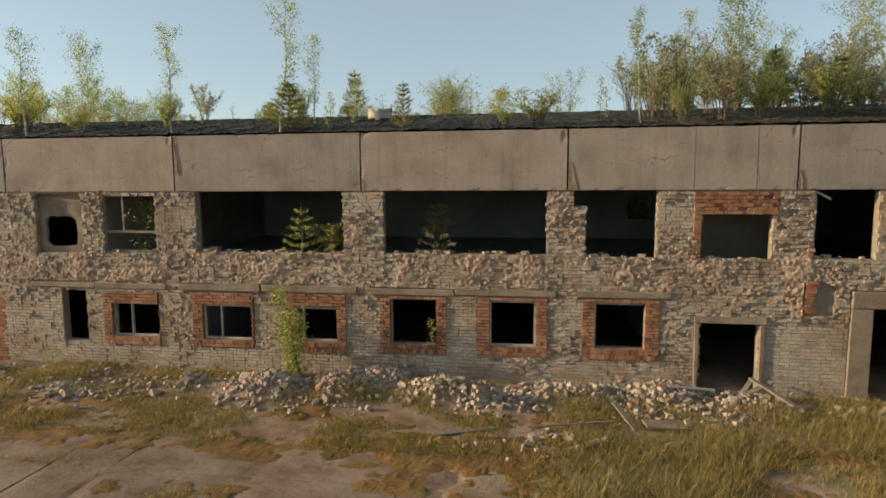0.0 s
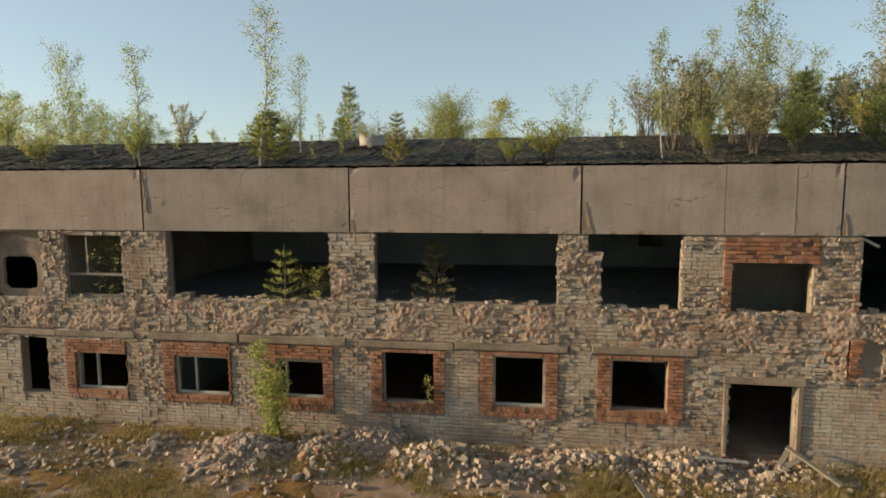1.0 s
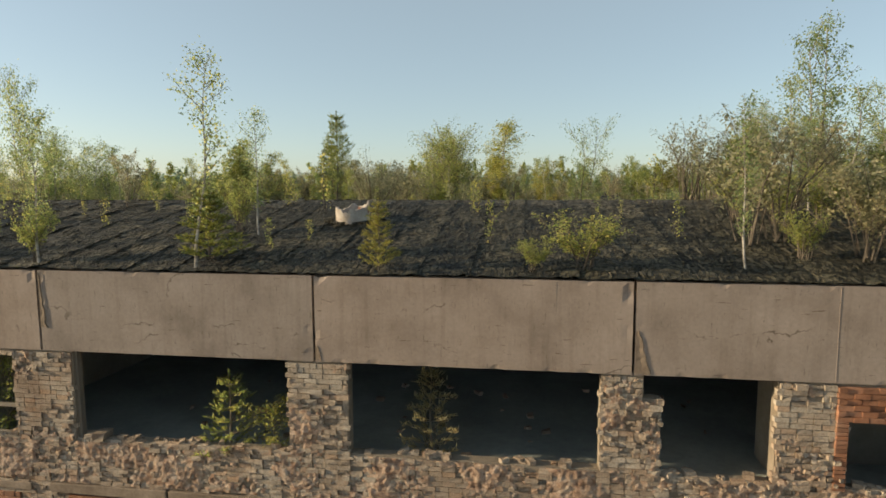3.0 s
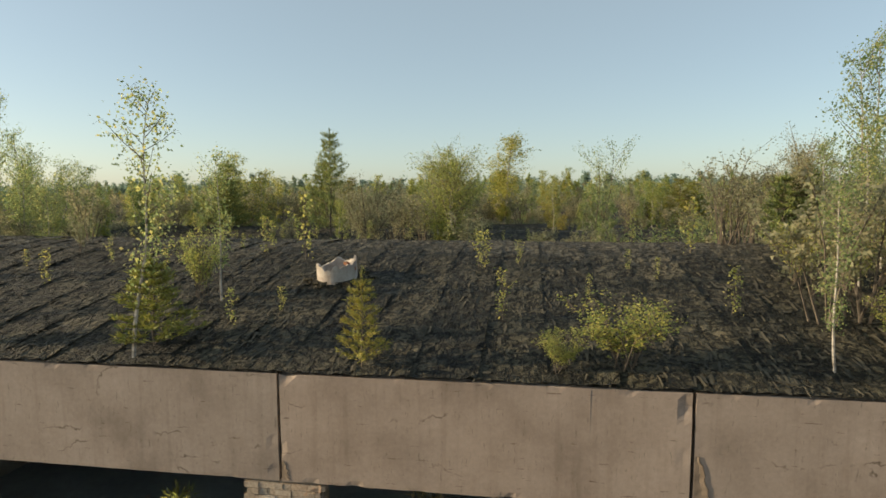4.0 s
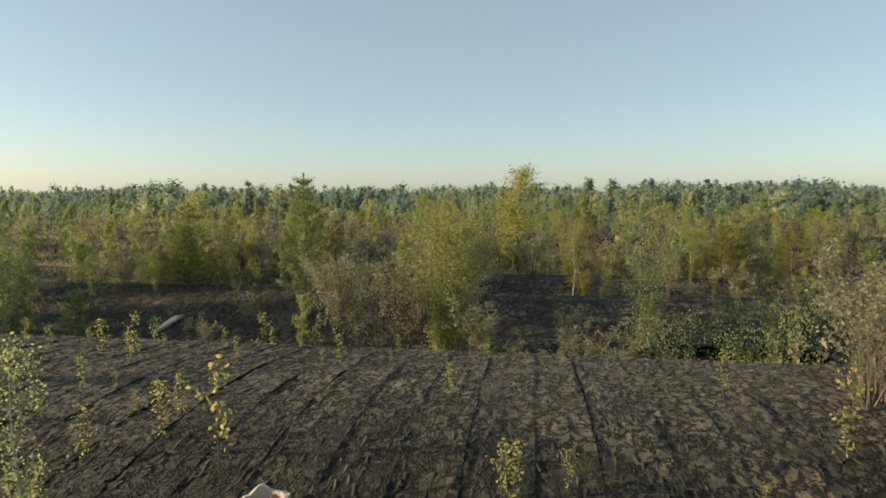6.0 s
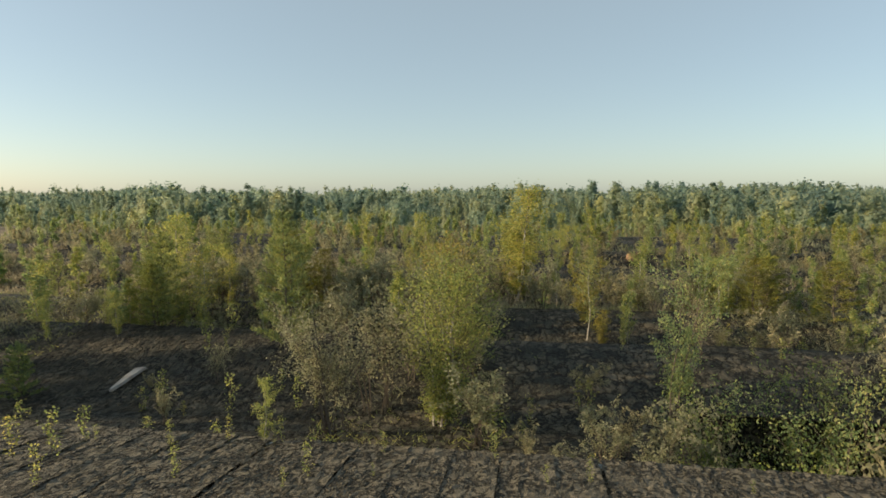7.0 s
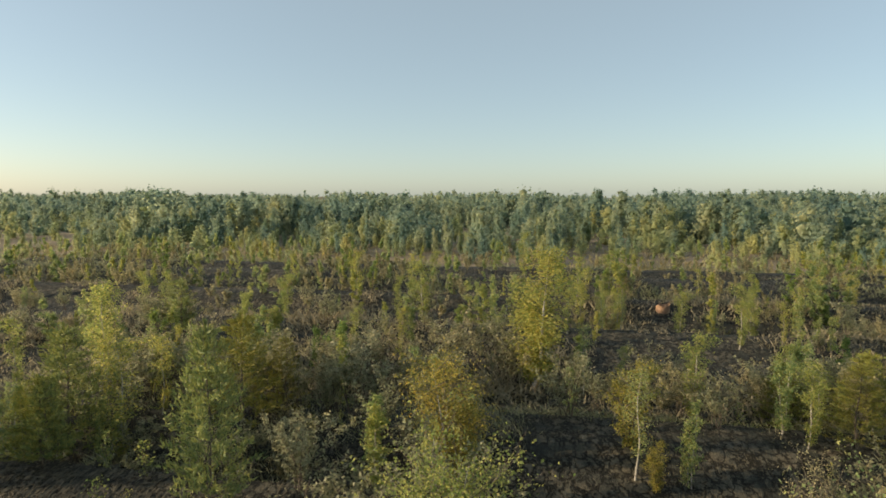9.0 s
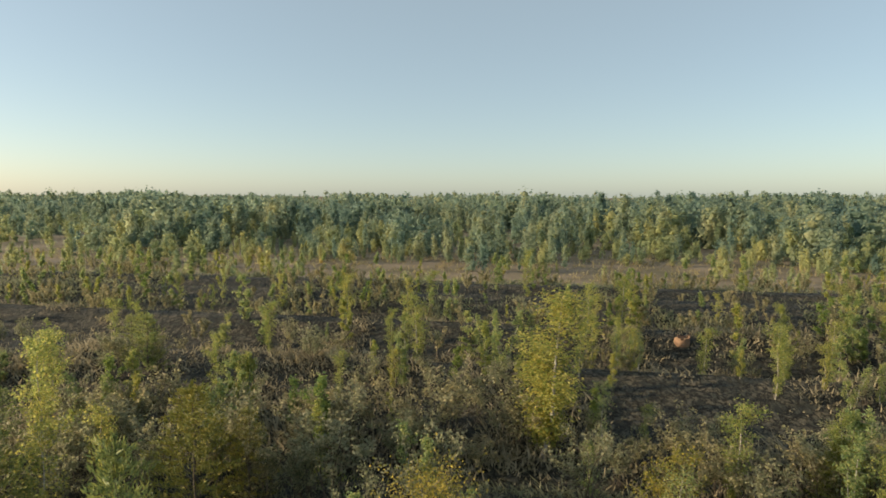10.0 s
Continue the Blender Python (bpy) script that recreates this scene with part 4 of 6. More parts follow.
# red brick surrounds of the lower windows: stacked jambs, soldier courses above and below
for key, (sx0, sx1, sz0, sz1) in SURROUND.items():
    ox0, ox1, oz0, oz1 = LOW[key]
    gone = 0.10 if key in ("l4", "l3") else 0.02
    q = Pieces()

    def red_brick(a, b, c, d, proud):
        if WALK.random() > gone and b - a > 0.02 and d - c > 0.02:
            y = -proud + WALK.gauss(0, 0.006)
            v = [(p + WALK.uniform(-0.004, 0.004), t + WALK.uniform(-0.004, 0.004), s_ + WALK.uniform(-0.004, 0.004)) for p, t, s_ in
                 ((a, y, c), (b, y, c), (b, 0.12, c), (a, 0.12, c), (a, y, d), (b, y, d), (b, 0.12, d), (a, 0.12, d))]
            q.add(v, OPEN_FACE)

    course, k = 0.098, 0
    z = sz0 + 0.20
    top = sz1 - 0.012
    while z < top - 0.03:
        h = min(course - 0.012, top - z)
        for a, b in ((sx0, ox0), (ox1, sx1)):
            m = a + (b - a) * (0.62 if k % 2 else 0.38) + WALK.uniform(-0.01, 0.01)
            red_brick(a, m - 0.006, z, z + h, 0.035)
            red_brick(m + 0.006, b, z, z + h, 0.035)
        if z > oz1 - 0.03:
            x = ox0 + (0.0 if k % 2 else -0.12)
            while x < ox1 - 0.02:
                red_brick(max(x, ox0) + 0.006, min(x + 0.25, ox1) - 0.006, z, z + h, 0.03)
                x += 0.25
        z += course
        k += 1
    for k, (c, d) in enumerate(((sz0 + 0.02, (sz0 + oz0) / 2), ((sz0 + oz0) / 2 + 0.008, oz0 - 0.01))):
        x = sx0 - 0.06 * (k % 2)
        while x < sx1 - 0.03:
            red_brick(max(x, sx0), min(x + 0.118, sx1), c, d, 0.04)
            x += 0.126
    tagged(part("window_surround", q.mesh("window_surround", M_red), wall_south), "red brick window surround", kind="stuff")
# the red head over an upper window: six broken courses
z, k = RED_HEAD[2] + 0.01, 0
while z < RED_HEAD[3] - 0.03:
    x = RED_HEAD[0] - (0.12 if k % 2 else 0.0)
    while x < RED_HEAD[1] - 0.02:
        a, b = max(x, RED_HEAD[0]), min(x + 0.25, RED_HEAD[1])
        if b - a > 0.03 and WALK.random() > 0.03:
            red_rest.box(a + 0.004, b - 0.004, -0.04 + WALK.gauss(0, 0.012), 0.12, z, min(z + 0.092, RED_HEAD[3]), 0.007, WALK)
        x += 0.25
    z += 0.102
    k += 1
z = 3.48
while z < 4.72:
    red_rest.box(9.42, 9.61, -0.03 + WALK.gauss(0, 0.004), 0.12, z, z + 0.066, 0.004, WALK)
    if z < 4.0:
        red_rest.box(12.36, 12.48, -0.02 + WALK.gauss(0, 0.004), 0.12, z, z + 0.066, 0.004, WALK)
    z += 0.077
z = 2.0
while z < 2.85:
    red_rest.box(12.36, 12.36 + WALK.uniform(0.15, 0.36), -0.05 + WALK.gauss(0, 0.02), 0.12, z, z + 0.066, 0.008, WALK)
    z += 0.077
tagged(part("red_brickwork", red_rest.mesh("red_brickwork", M_red), wall_south), "patches of red brickwork", kind="stuff")

# concrete pilaster beside the side doorway, jambs of the door
me = box_mesh("pilaster", (0.56, 0.20, 2.62), M_lintel, 0.008, 3, 0.02)
part("pilaster", me, wall_south, "rough concrete pilaster", pose(13.80, 0.06, -0.40))
me = box_mesh("lintel", (2.3, 0.24, 0.46), M_lintel, 0.01, 4, 0.02)
part("lintel", me, wall_south, "cracked concrete lintel beam", pose(14.68, 0.06, 2.225))
part("column", box_mesh("column", (0.28, 0.30, 0.46), M_conc, 0.01, 5, 0.015), wall_south, "bare concrete column head", pose(6.02, 0.20, 4.95))
for a in (9.62, 11.33):
    part("door_jamb", box_mesh("door_jamb", (0.11, 0.12, 2.1), M_lintel, 0.02, int(a * 9), 0.015), wall_south, "crumbling plastered door jamb", pose(a, 0.02, -0.40))
# broken niche with a torn hole
q = Pieces()
ring_n = 26
outer, inner = [], []
for k in range(ring_n):
    an = 2 * math.pi * k / ring_n
    c, s_ = math.cos(an), math.sin(an)
    m = max(abs(c), abs(s_))
    ox, oz = (NICHE[0] + NICHE[1]) / 2 + (NICHE[1] - NICHE[0]) / 2 * c / m, (NICHE[2] + NICHE[3]) / 2 + (NICHE[3] - NICHE[2]) / 2 * s_ / m
    m2 = (abs(c) ** 5 + abs(s_) ** 5) ** 0.2
    ix, iz = -10.215 + 0.575 * c / m2 + WALK.gauss(0, 0.02), 4.11 + 0.49 * s_ / m2 + WALK.gauss(0, 0.02)
    outer.append((ox, oz))
    inner.append((ix, iz))
for y in (0.18, 0.28):
    q.v += [(a, y, b) for a, b in outer] + [(a, y, b) for a, b in inner]
for k in range(ring_n):
    j = (k + 1) % ring_n
    q.f += [(k, j, ring_n + j, ring_n + k), (2 * ring_n + j, 2 * ring_n + k, 3 * ring_n + k, 3 * ring_n + j), (ring_n + k, ring_n + j, 3 * ring_n + j, 3 * ring_n + k)]
part("niche_infill", q.mesh("niche_infill", M_lintel), wall_south, "plastered infill with a torn hole")


# ---------------------------------------------------------------- window frames
def window(name, x0, x1, z0, z1, bars, cross, mat, label, y=0.10, missing=(), posts=()):
    ob = new(name)
    t, d = 0.06, 0.07

    def stick(a, b, c, e, tag):
        p_ = Pieces()
        p_.box(a, b, y, y + d, c, e, 0.004, WALK)
        part(tag, p_.mesh(tag, mat), ob)

    if "left" not in missing:
        stick(x0, x0 + t, z0, z1, "jamb")
    if "right" not in missing:
        stick(x1 - t, x1, z0, z1, "jamb")
    if "top" not in missing:
        stick(x0 + t, x1 - t, z1 - t, z1, "head")
    if "sill" not in missing:
        stick(x0 + t, x1 - t, z0, z0 + t, "sill")
    for b in bars:
        stick(b - 0.03, b + 0.03, z0 + t, z1 - t, "mullion")
    for b, c, e in posts:
        stick(b - 0.025, b + 0.025, c, e, "mullion")
    for c, a, b in cross:
        stick(a, b, c - 0.035, c + 0.035, "transom")
    return tagged(ob, label, "window", kind="structure")


FRAME = "broken window frame with flaking white paint and no glass"
window("window_1", *UP["u1"], (), ((4.12, -8.52, -6.79),), M_wood, FRAME, posts=((-7.92, 4.155, 5.24),))
window("window_2", *LOW["l1"], (-7.80,), (), M_paint, FRAME, missing=("right",))
window("window_3", *LOW["l2"], (-4.68,), (), M_paint, FRAME, missing=("right",))
window("window_4", *LOW["l3"], (-1.95,), (), M_paint, FRAME, missing=("right",))
window("window_5", *LOW["l5"], (), (), M_paint, FRAME, missing=())
window("window_6", *LOW["l6"], (), (), M_paint, FRAME, missing=("sill", "right"))
window("window_7", *UP["u2"], (), (), M_wood, "bare timber jamb of a lost window", missing=("right", "top", "sill"))
window("window_8", *UP["u6"], (), (), M_paint, "bare painted jamb of a lost window", missing=("right", "top", "sill"))
window("window_9", *LOW["l4"], (), (), M_wood, "charred timber remains of a window frame", missing=("right", "sill"))

# a slanting slat hanging in the last upper opening
me = box_mesh("hanging_slat", (0.42, 0.03, 0.06), M_paint, 0.003, 4)
ob = tagged(part("hanging_slat", me, at=pose(12.68, 0.10, 5.22, 0, 28, 0)), "loose white-painted slat hanging in an opening", "slat")

# loose bricks and crumbs left on the sills
for key in ("u2", "u3", "u4", "u5", "u6", "u1"):
    x0, x1, z0, z1 = UP[key]
    n = int((x1 - x0) * 5)
    for k in range(n):
        s_ = WALK.uniform(0.05, 0.13) * (1.6 if key == "u2" and WALK.random() < 0.15 else 1)
        me = box_mesh("loose_brick", (s_ * 1.7, s_ * 1.2, s_ * 0.8), M_brick, 0.02, WALK.randint(0, 9999))
        ob = part("loose_brick", me, at=pose(WALK.uniform(x0 + 0.1, x1 - 0.1), WALK.uniform(0.08, 0.22), z0 - 0.006, 0, 0, WALK.uniform(0, 180)))
        tagged(ob, "broken pale brick lying on an empty sill", "brick", "bricks on the sills")

# ---------------------------------------------------------------- inside
s = Pieces()
s.box(9.02, 12.2, 2.2, 2.35, 2.99, 5.43)
tagged(part("wall_inner_7", s.mesh("wall_inner", M_plaster)), "grey-green plastered room wall with damp stains", "wall", kind="structure")
s = Pieces()
s.box(6.4, 13.1, 12.3, 18.5, 2.3, 2.6)
s.box(6.2, 6.4, 12.3, 18.7, 2.3, 6.62)
s.box(13.1, 13.3, 12.3, 18.7, 2.3, 6.62)
s.box(6.4, 13.1, 18.5, 18.7, 2.3, 6.75)
tagged(part("court_walls", s.mesh("court_walls", M_tarfar)), "small overgrown light court between two roofs", "court", kind="structure")
for k in range(45):
    s_ = WALK.uniform(0.05, 0.16)
    me = box_mesh("debris", (s_ * 1.5, s_, s_ * 0.6), M_rubble, 0.03, k)
    tagged(part("debris", me, at=pose(WALK.uniform(-5, 8.6), WALK.uniform(0.8, 6), 2.98, 0, 0, WALK.uniform(0, 180))), "broken masonry on the upper floor", "rubble", "floor debris")

# ---------------------------------------------------------------- yard slabs
XS = [-14.1, -11.1, -8.1, -5.05, -3.65, -0.5, 2.5, 4.6]
YS = [-26, -22, -18, -15, -12, -9.3, -6.3, -4.55]
yard = tagged(new("yard_slabs"), "cracked and sunken concrete yard slabs", "pavement", kind="structure")
for i in range(len(XS) - 1):
    for j in range(len(YS) - 1):
        w, d = XS[i + 1] - XS[i] - 0.014, YS[j + 1] - YS[j] - 0.014
        nx, ny = 10, 10
        v, f = [], []
        sd = i * 17 + j * 5
        for b in range(ny + 1):
            for a in range(nx + 1):
                e = 0.02 if (a in (0, nx) or b in (0, ny)) else 0
                v.append((w * a / nx + e * noise.noise((a * 1.3, b * 1.3, sd)), d * b / ny + e * noise.noise((a * 1.7, b * 1.1, sd + 4)), 0.012 * noise.noise((a * 0.4, b * 0.4, sd)) - (0.012 if e else 0)))
                if a < nx and b < ny:
                    k = b * (nx + 1) + a
                    f.append((k, k + 1, k + nx + 2, k + nx + 1))
        n = len(v)
        v += [(0, 0, -0.14), (w, 0, -0.14), (w, d, -0.14), (0, d, -0.14)]
        r0, r1 = [k for k in range(nx + 1)], [ny * (nx + 1) + k for k in range(nx + 1)]
        c0, c1 = [k * (nx + 1) for k in range(ny + 1)], [k * (nx + 1) + nx for k in range(ny + 1)]
        f += [(*r0[::-1], n, n + 1), (*r1, n + 2, n + 3), (*c0, n + 3, n), (*c1[::-1], n + 1, n + 2)]
        part("slab", mesh_of("slab", v, f, M_slab), yard, at=pose(XS[i] + 0.025, YS[j] + 0.025, GROUND + 0.030 + WALK.uniform(-0.008, 0.008), WALK.gauss(0, 0.12), WALK.gauss(0, 0.12), WALK.gauss(0, 0.2)))


# ---------------------------------------------------------------- rubble
def stone(seed, s_):
    r = random.Random(seed)
    bm = bmesh.new()
    bmesh.ops.create_cube(bm, size=1.0)
    bmesh.ops.bevel(bm, geom=bm.edges[:], offset=0.09, segments=1, affect='EDGES')
    sx, sy, sz = r.uniform(0.8, 1.6), r.uniform(0.7, 1.1), r.uniform(0.5, 0.9)
    for q in bm.verts:
        q.co = Vector((q.co.x * sx + r.gauss(0, 0.07), q.co.y * sy + r.gauss(0, 0.07), q.co.z * sz + r.gauss(0, 0.07))) * s_
    me = bpy.data.meshes.new("stone")
    bm.to_mesh(me)
    bm.free()
    me.materials.append(M_rubble)
    return me


STONES = [stone(k, 1.0) for k in range(14)]
small = Pieces()
SV = [([tuple(v.co) for v in me.vertices], [tuple(p.vertices) for p in me.polygons]) for me in STONES]
CRUMB = []
for k in range(9):
    q = Pieces()
    q.box(-0.6, 0.6, -0.45, 0.45, -0.35, 0.35, 0.16, WALK)
    CRUMB.append((q.v, q.f))
for mx, my, sx, sy, hh, cnt in MOUNDS:
    for k in range(int(cnt * 1.9)):
        x, y = WALK.gauss(mx, sx * 0.85), min(-0.12, WALK.gauss(my, sy * 0.85))
        s_ = 0.028 + 0.105 * WALK.random() ** 2.8
        if WALK.random() < 0.028:
            ob = part("masonry_chunk", STONES[WALK.randrange(14)], at=pose(x, y, ground_z(x, y) + 0.06, WALK.uniform(-30, 30), WALK.uniform(-30, 30), WALK.uniform(0, 360)) @ Matrix.Scale(WALK.uniform(0.10, 0.19), 4))
            tagged(ob, "pale broken lump of masonry on the rubble", "rubble", "masonry chunks")
            continue
        m = pose(x, y, ground_z(x, y) + s_ * 0.25, WALK.uniform(0, 360), WALK.uniform(0, 360), WALK.uniform(0, 360)) @ Matrix.Scale(s_, 4)
        vs, fs = SV[WALK.randrange(14)] if s_ > 0.075 else CRUMB[WALK.randrange(9)]
        small.add([m @ Vector(p_) for p_ in vs], fs)
tagged(part("rubble", small.mesh("rubble", M_rubble)), "heaps of pale broken brick and mortar along the wall", "rubble", kind="stuff")
# a fallen lump of brickwork, still in its bond
lump = new("brickwork_lump")
tagged(lump, "fallen block of pale brickwork on the rubble", "rubble")
for k in range(5):
    for i in range(3):
        for j in range(2):
            if WALK.random() < 0.10 + 0.08 * k:
                continue
            part("brick", SHAPES[WALK.choice((1, 2, 3))], lump, at=pose(i * LONG + (k % 2) * 0.12 - 0.5, j * 0.13 - 0.1, k * COURSE, 0, 0, WALK.gauss(0, 2)))
lump.matrix_basis = pose(4.0, -2.2, ground_z(4.0, -2.2) - 0.10, -14, 13, 24)


def board(x, y, z, length, width, rx, ry, rz, mat, label):
    me = box_mesh("plank", (length, width, 0.035), mat, 0.006, int(abs(x * 100)) % 997)
    tagged(part("plank", me, at=pose(x, y, z, rx, ry, rz)), label, "plank", "fallen planks")


GREYP = "weathered grey plank lying in the grass"
board(3.5, -3.75, ground_z(3.5, -3.75) + 0.03, 1.5, 0.14, 0, 0, 22, M_wood, GREYP)
board(6.0, -3.2, ground_z(6, -3.2) + 0.10, 2.1, 0.04, 0, -2, 12, M_wood, "long thin weathered batten lying in the grass")
board(11.25, -1.0, ground_z(11.2, -1.0) + 0.22, 1.4, 0.12, 0, 12, -62, M_wood, "splintered plank leaning on rubble by the doorway")
board(11.0, -0.7, ground_z(11, -0.7) + 0.20, 1.2, 0.13, 10, -14, 30, M_wood, "splintered plank leaning on rubble by the doorway")
board(10.75, -0.6, ground_z(10.7, -0.6) + 0.18, 1.1, 0.12, 0, -20, 50, M_wood, "splintered plank leaning on rubble by the doorway")
board(8.2, -2.9, ground_z(8.2, -2.9) + 0.10, 1.0, 0.40, 4, 3, 8, M_lintel, "broken concrete plate in the grass")
board(7.3, -2.7, ground_z(7.3, -2.7) + 0.16, 0.9, 0.12, 0, 25, -60, M_wood, GREYP)
board(9.3, -0.9, ground_z(9.3, -0.9) + 0.12, 1.2, 0.10, 0, 4, 5, M_paint, "white batten lying before the doorway")


# ---------------------------------------------------------------- moss
M_mossy = plain("rusty_moss", [(0.32, (0.075, 0.072, 0.020)), (0.45, (0.15, 0.095, 0.030)), (0.56, (0.22, 0.115, 0.040)), (0.70, (0.15, 0.14, 0.045))], [(0.3, (0.5, 0.48, 0.45)), (0.65, (1, 1, 1))], (1.3, 14.0), 0.97, 0.05)


def moss_mat(x0, x1, y0, y1, seed, thick, level):
    """A low ragged cushion of moss and litter over earth and slab edges."""
    step = 0.07
    nx_, ny_ = int((x1 - x0) / step), int((y1 - y0) / step)
    v, f, at = [], [], {}

    def height(i, j):
        x, y = x0 + i * step, y0 + j * step
        e = min(i, nx_ - i, j * 1.2, (ny_ - j) * 1.2) * step
        a = 0.8 * noise.noise((x * 0.55, y * 0.9, seed)) + 0.5 * noise.noise((x * 2.0, y * 2.6, seed + 3)) + 0.25 * noise.noise((x * 6.5, y * 7.0, seed + 7)) + level
        return min(a, e * 1.6 - 0.1)

    for i in range(nx_):
        for j in range(ny_):
            cs = [(i, j), (i + 1, j), (i + 1, j + 1), (i, j + 1)]
            if max(height(*c) for c in cs) < 0:
                continue
            for c in cs:
                if c not in at:
                    x, y = x0 + c[0] * step, y0 + c[1] * step
                    at[c] = len(v)
                    up = min(1.0, max(-0.4, height(*c) * 3.0)) * thick * (1 + 0.7 * noise.noise((x * 9, y * 9, seed)))
                    v.append((x + 0.02 * noise.noise((x * 11, y * 11, 1)), y + 0.02 * noise.noise((x * 11, y * 11, 5)), max(ground_z(x, y), GROUND + 0.034 if x < 4.6 and y < -4.55 else -9) + up + 0.004))
            f.append(tuple(at[c] for c in cs))
    return tagged(part("moss", mesh_of("moss", v, f, M_mossy)), "rust-brown cushions of moss and litter on the yard", "moss", kind="stuff")


moss_mat(-13.5, 5.0, -5.7, -2.6, 4, 0.030, -0.10)
moss_mat(1.6, 6.2, -6.6, -3.8, 9, 0.03, -0.02)
moss_mat(-3.4, 0.2, -8.2, -6.6, 15, 0.02, -0.10)
moss_mat(5.0, 14.5, -6.5, -1.8, 22, 0.04, -0.12)

# ---------------------------------------------------------------- grass
def grass(name, n, spot, hr, wide, mat, label, seed):
    r = random.Random(seed)
    p_ = Pieces()
    made = 0
    while made < n:
        x, y, dens = spot(r)
        if r.random() > dens:
            continue
        made += 1
        for b in range(r.randint(6, 10)):
            h = r.uniform(*hr) * (0.5 + 1.0 * max(0.0, 0.5 + noise.noise((x * 0.6, y * 0.6, 3))))
            bx, by = x + r.gauss(0, 0.07), y + r.gauss(0, 0.07)
            bz = ground_z(bx, by) - 0.01
            an, lay = r.uniform(0, 6.28), h * r.uniform(0.2, 1.3)
            wx, wy = -math.sin(an) * wide, math.cos(an) * wide
            k = len(p_.v)
            p_.v += [(bx - wx, by - wy, bz), (bx + wx, by + wy, bz), (bx + math.cos(an) * lay, by + math.sin(an) * lay, bz + h * 0.9)]
            p_.f.append((k, k + 1, k + 2))
    return tagged(part(name, p_.mesh(name, mat)), label, "grass", kind="stuff")


def right_lawn(r):
    x, y = r.uniform(1.5, 26.0), r.uniform(-17.0, -0.4)
    edge = 4.3 + 1.6 * noise.noise((y * 0.4, 3.3, 1)) + max(0.0, (y + 4.6) * 0.35)
    d = min(1.0, (x - edge) * 0.8) * (0.62 + 0.9 * noise.noise((x * 0.35, y * 0.35, 6)))
    d -= max(0.0, (x - 17) * 0.10) + max(0.0, (-10.5 - y) * 0.14)
    if y > -1.4:
        d -= 0.25
    return x, y, d


def left_verge(r):
    x, y = r.uniform(-14.0, 4.5), r.uniform(-5.0, -0.2)
    d = 0.16 + 1.3 * noise.noise((x * 0.55, y * 0.8, 12)) + (0.30 if -4.9 < y < -3.9 else 0) + (0.30 if x < -4 and y > -2.6 else 0)
    return x, y, d


def joint_tufts(r):
    x, y = r.choice(XS) + r.gauss(0, 0.05), r.uniform(-9, -4.6)
    if r.random() < 0.4:
        x, y = r.uniform(-9, 3), -6.3 + r.gauss(0, 0.06)
    if r.random() < 0.25:
        x, y = r.gauss(-1.6, 0.35), r.gauss(-7.3, 0.2)
    return x, y, 0.3 + 1.2 * noise.noise((x * 0.7, y * 0.7, 20))


grass("grass", 21000, right_lawn, (0.06, 0.26), 0.007, M_grass, "long dry yellow-green grass before the ruin", 1)
grass("dry_stalks", 900, right_lawn, (0.25, 0.55), 0.005, M_dry, "tall dry grass stalks before the ruin", 9)
grass("verge_grass", 7500, left_verge, (0.04, 0.18), 0.008, M_grass, "short dry grass and weeds along the rubble", 2)
grass("joint_grass", 500, joint_tufts, (0.03, 0.13), 0.007, M_grass, "tufts of grass in the slab joints", 3)

# ---------------------------------------------------------------- the broken shaft ring on the roof
def broken_ring(mat):
    n, v, f = 40, [], []
    r0, r1 = 0.46, 0.52
    rnd = random.Random(8)
    tops = []
    for k in range(n):
        an = 2 * math.pi * k / n
        c, s_ = math.cos(an), math.sin(an)
        t = 0.50 + 0.13 * noise.noise((c * 1.4 + 3, s_ * 1.4, 6)) + 0.06 * noise.noise((c * 5, s_ * 5, 2)) + rnd.gauss(0, 0.018)
        if 0.1 < an < 0.75:          # a tall tooth left standing
            t += 0.10
        if 1.9 < an < 3.0 or 4.3 < an < 4.75:          # bitten out
            t -= 0.14
        tops.append(t)
    for k in range(n):
        an = 2 * math.pi * k / n
        c, s_ = math.cos(an), math.sin(an)
        t = tops[k]
        v += [(r1 * c, r1 * s_, -0.12), (r1 * 1.01 * c, r1 * s_, t * 0.5), (r1 * c, r1 * s_, t), (r0 * c, r0 * s_, t + rnd.gauss(0, 0.01)), (r0 * c, r0 * s_, -0.12)]
    for k in range(n):
        a, b = k * 5, ((k + 1) % n) * 5
        f += [(a + i, b + i, b + i + 1, a + i + 1) for i in range(4)]
    return mesh_of("shaft_ring", v, f, mat)


tagged(part("shaft_ring", broken_ring(M_ring), at=pose(-0.42, 4.05, roof_z(4.05) + 0.02, 6, 0, 0) @ Matrix.Diagonal((0.84, 0.84, 0.72, 1))), "broken white concrete vent ring standing on the roof", "vent")
for x, y, z, rz in ((-0.05, 3.98, 8.16, 20), (-0.30, 4.36, 8.20, 70)):
    tagged(part("brick_fragment", box_mesh("brick_fragment", (0.13, 0.10, 0.07), M_red, 0.014, int(rz), 0.01), at=pose(x, y, z, 8, 5, rz)), "broken red brick on the rim of the vent ring", "brick")
s = Pieces()
s.box(-0.42, 0.42, -0.42, 0.42, -0.05, 0.035, 0.02, WALK)
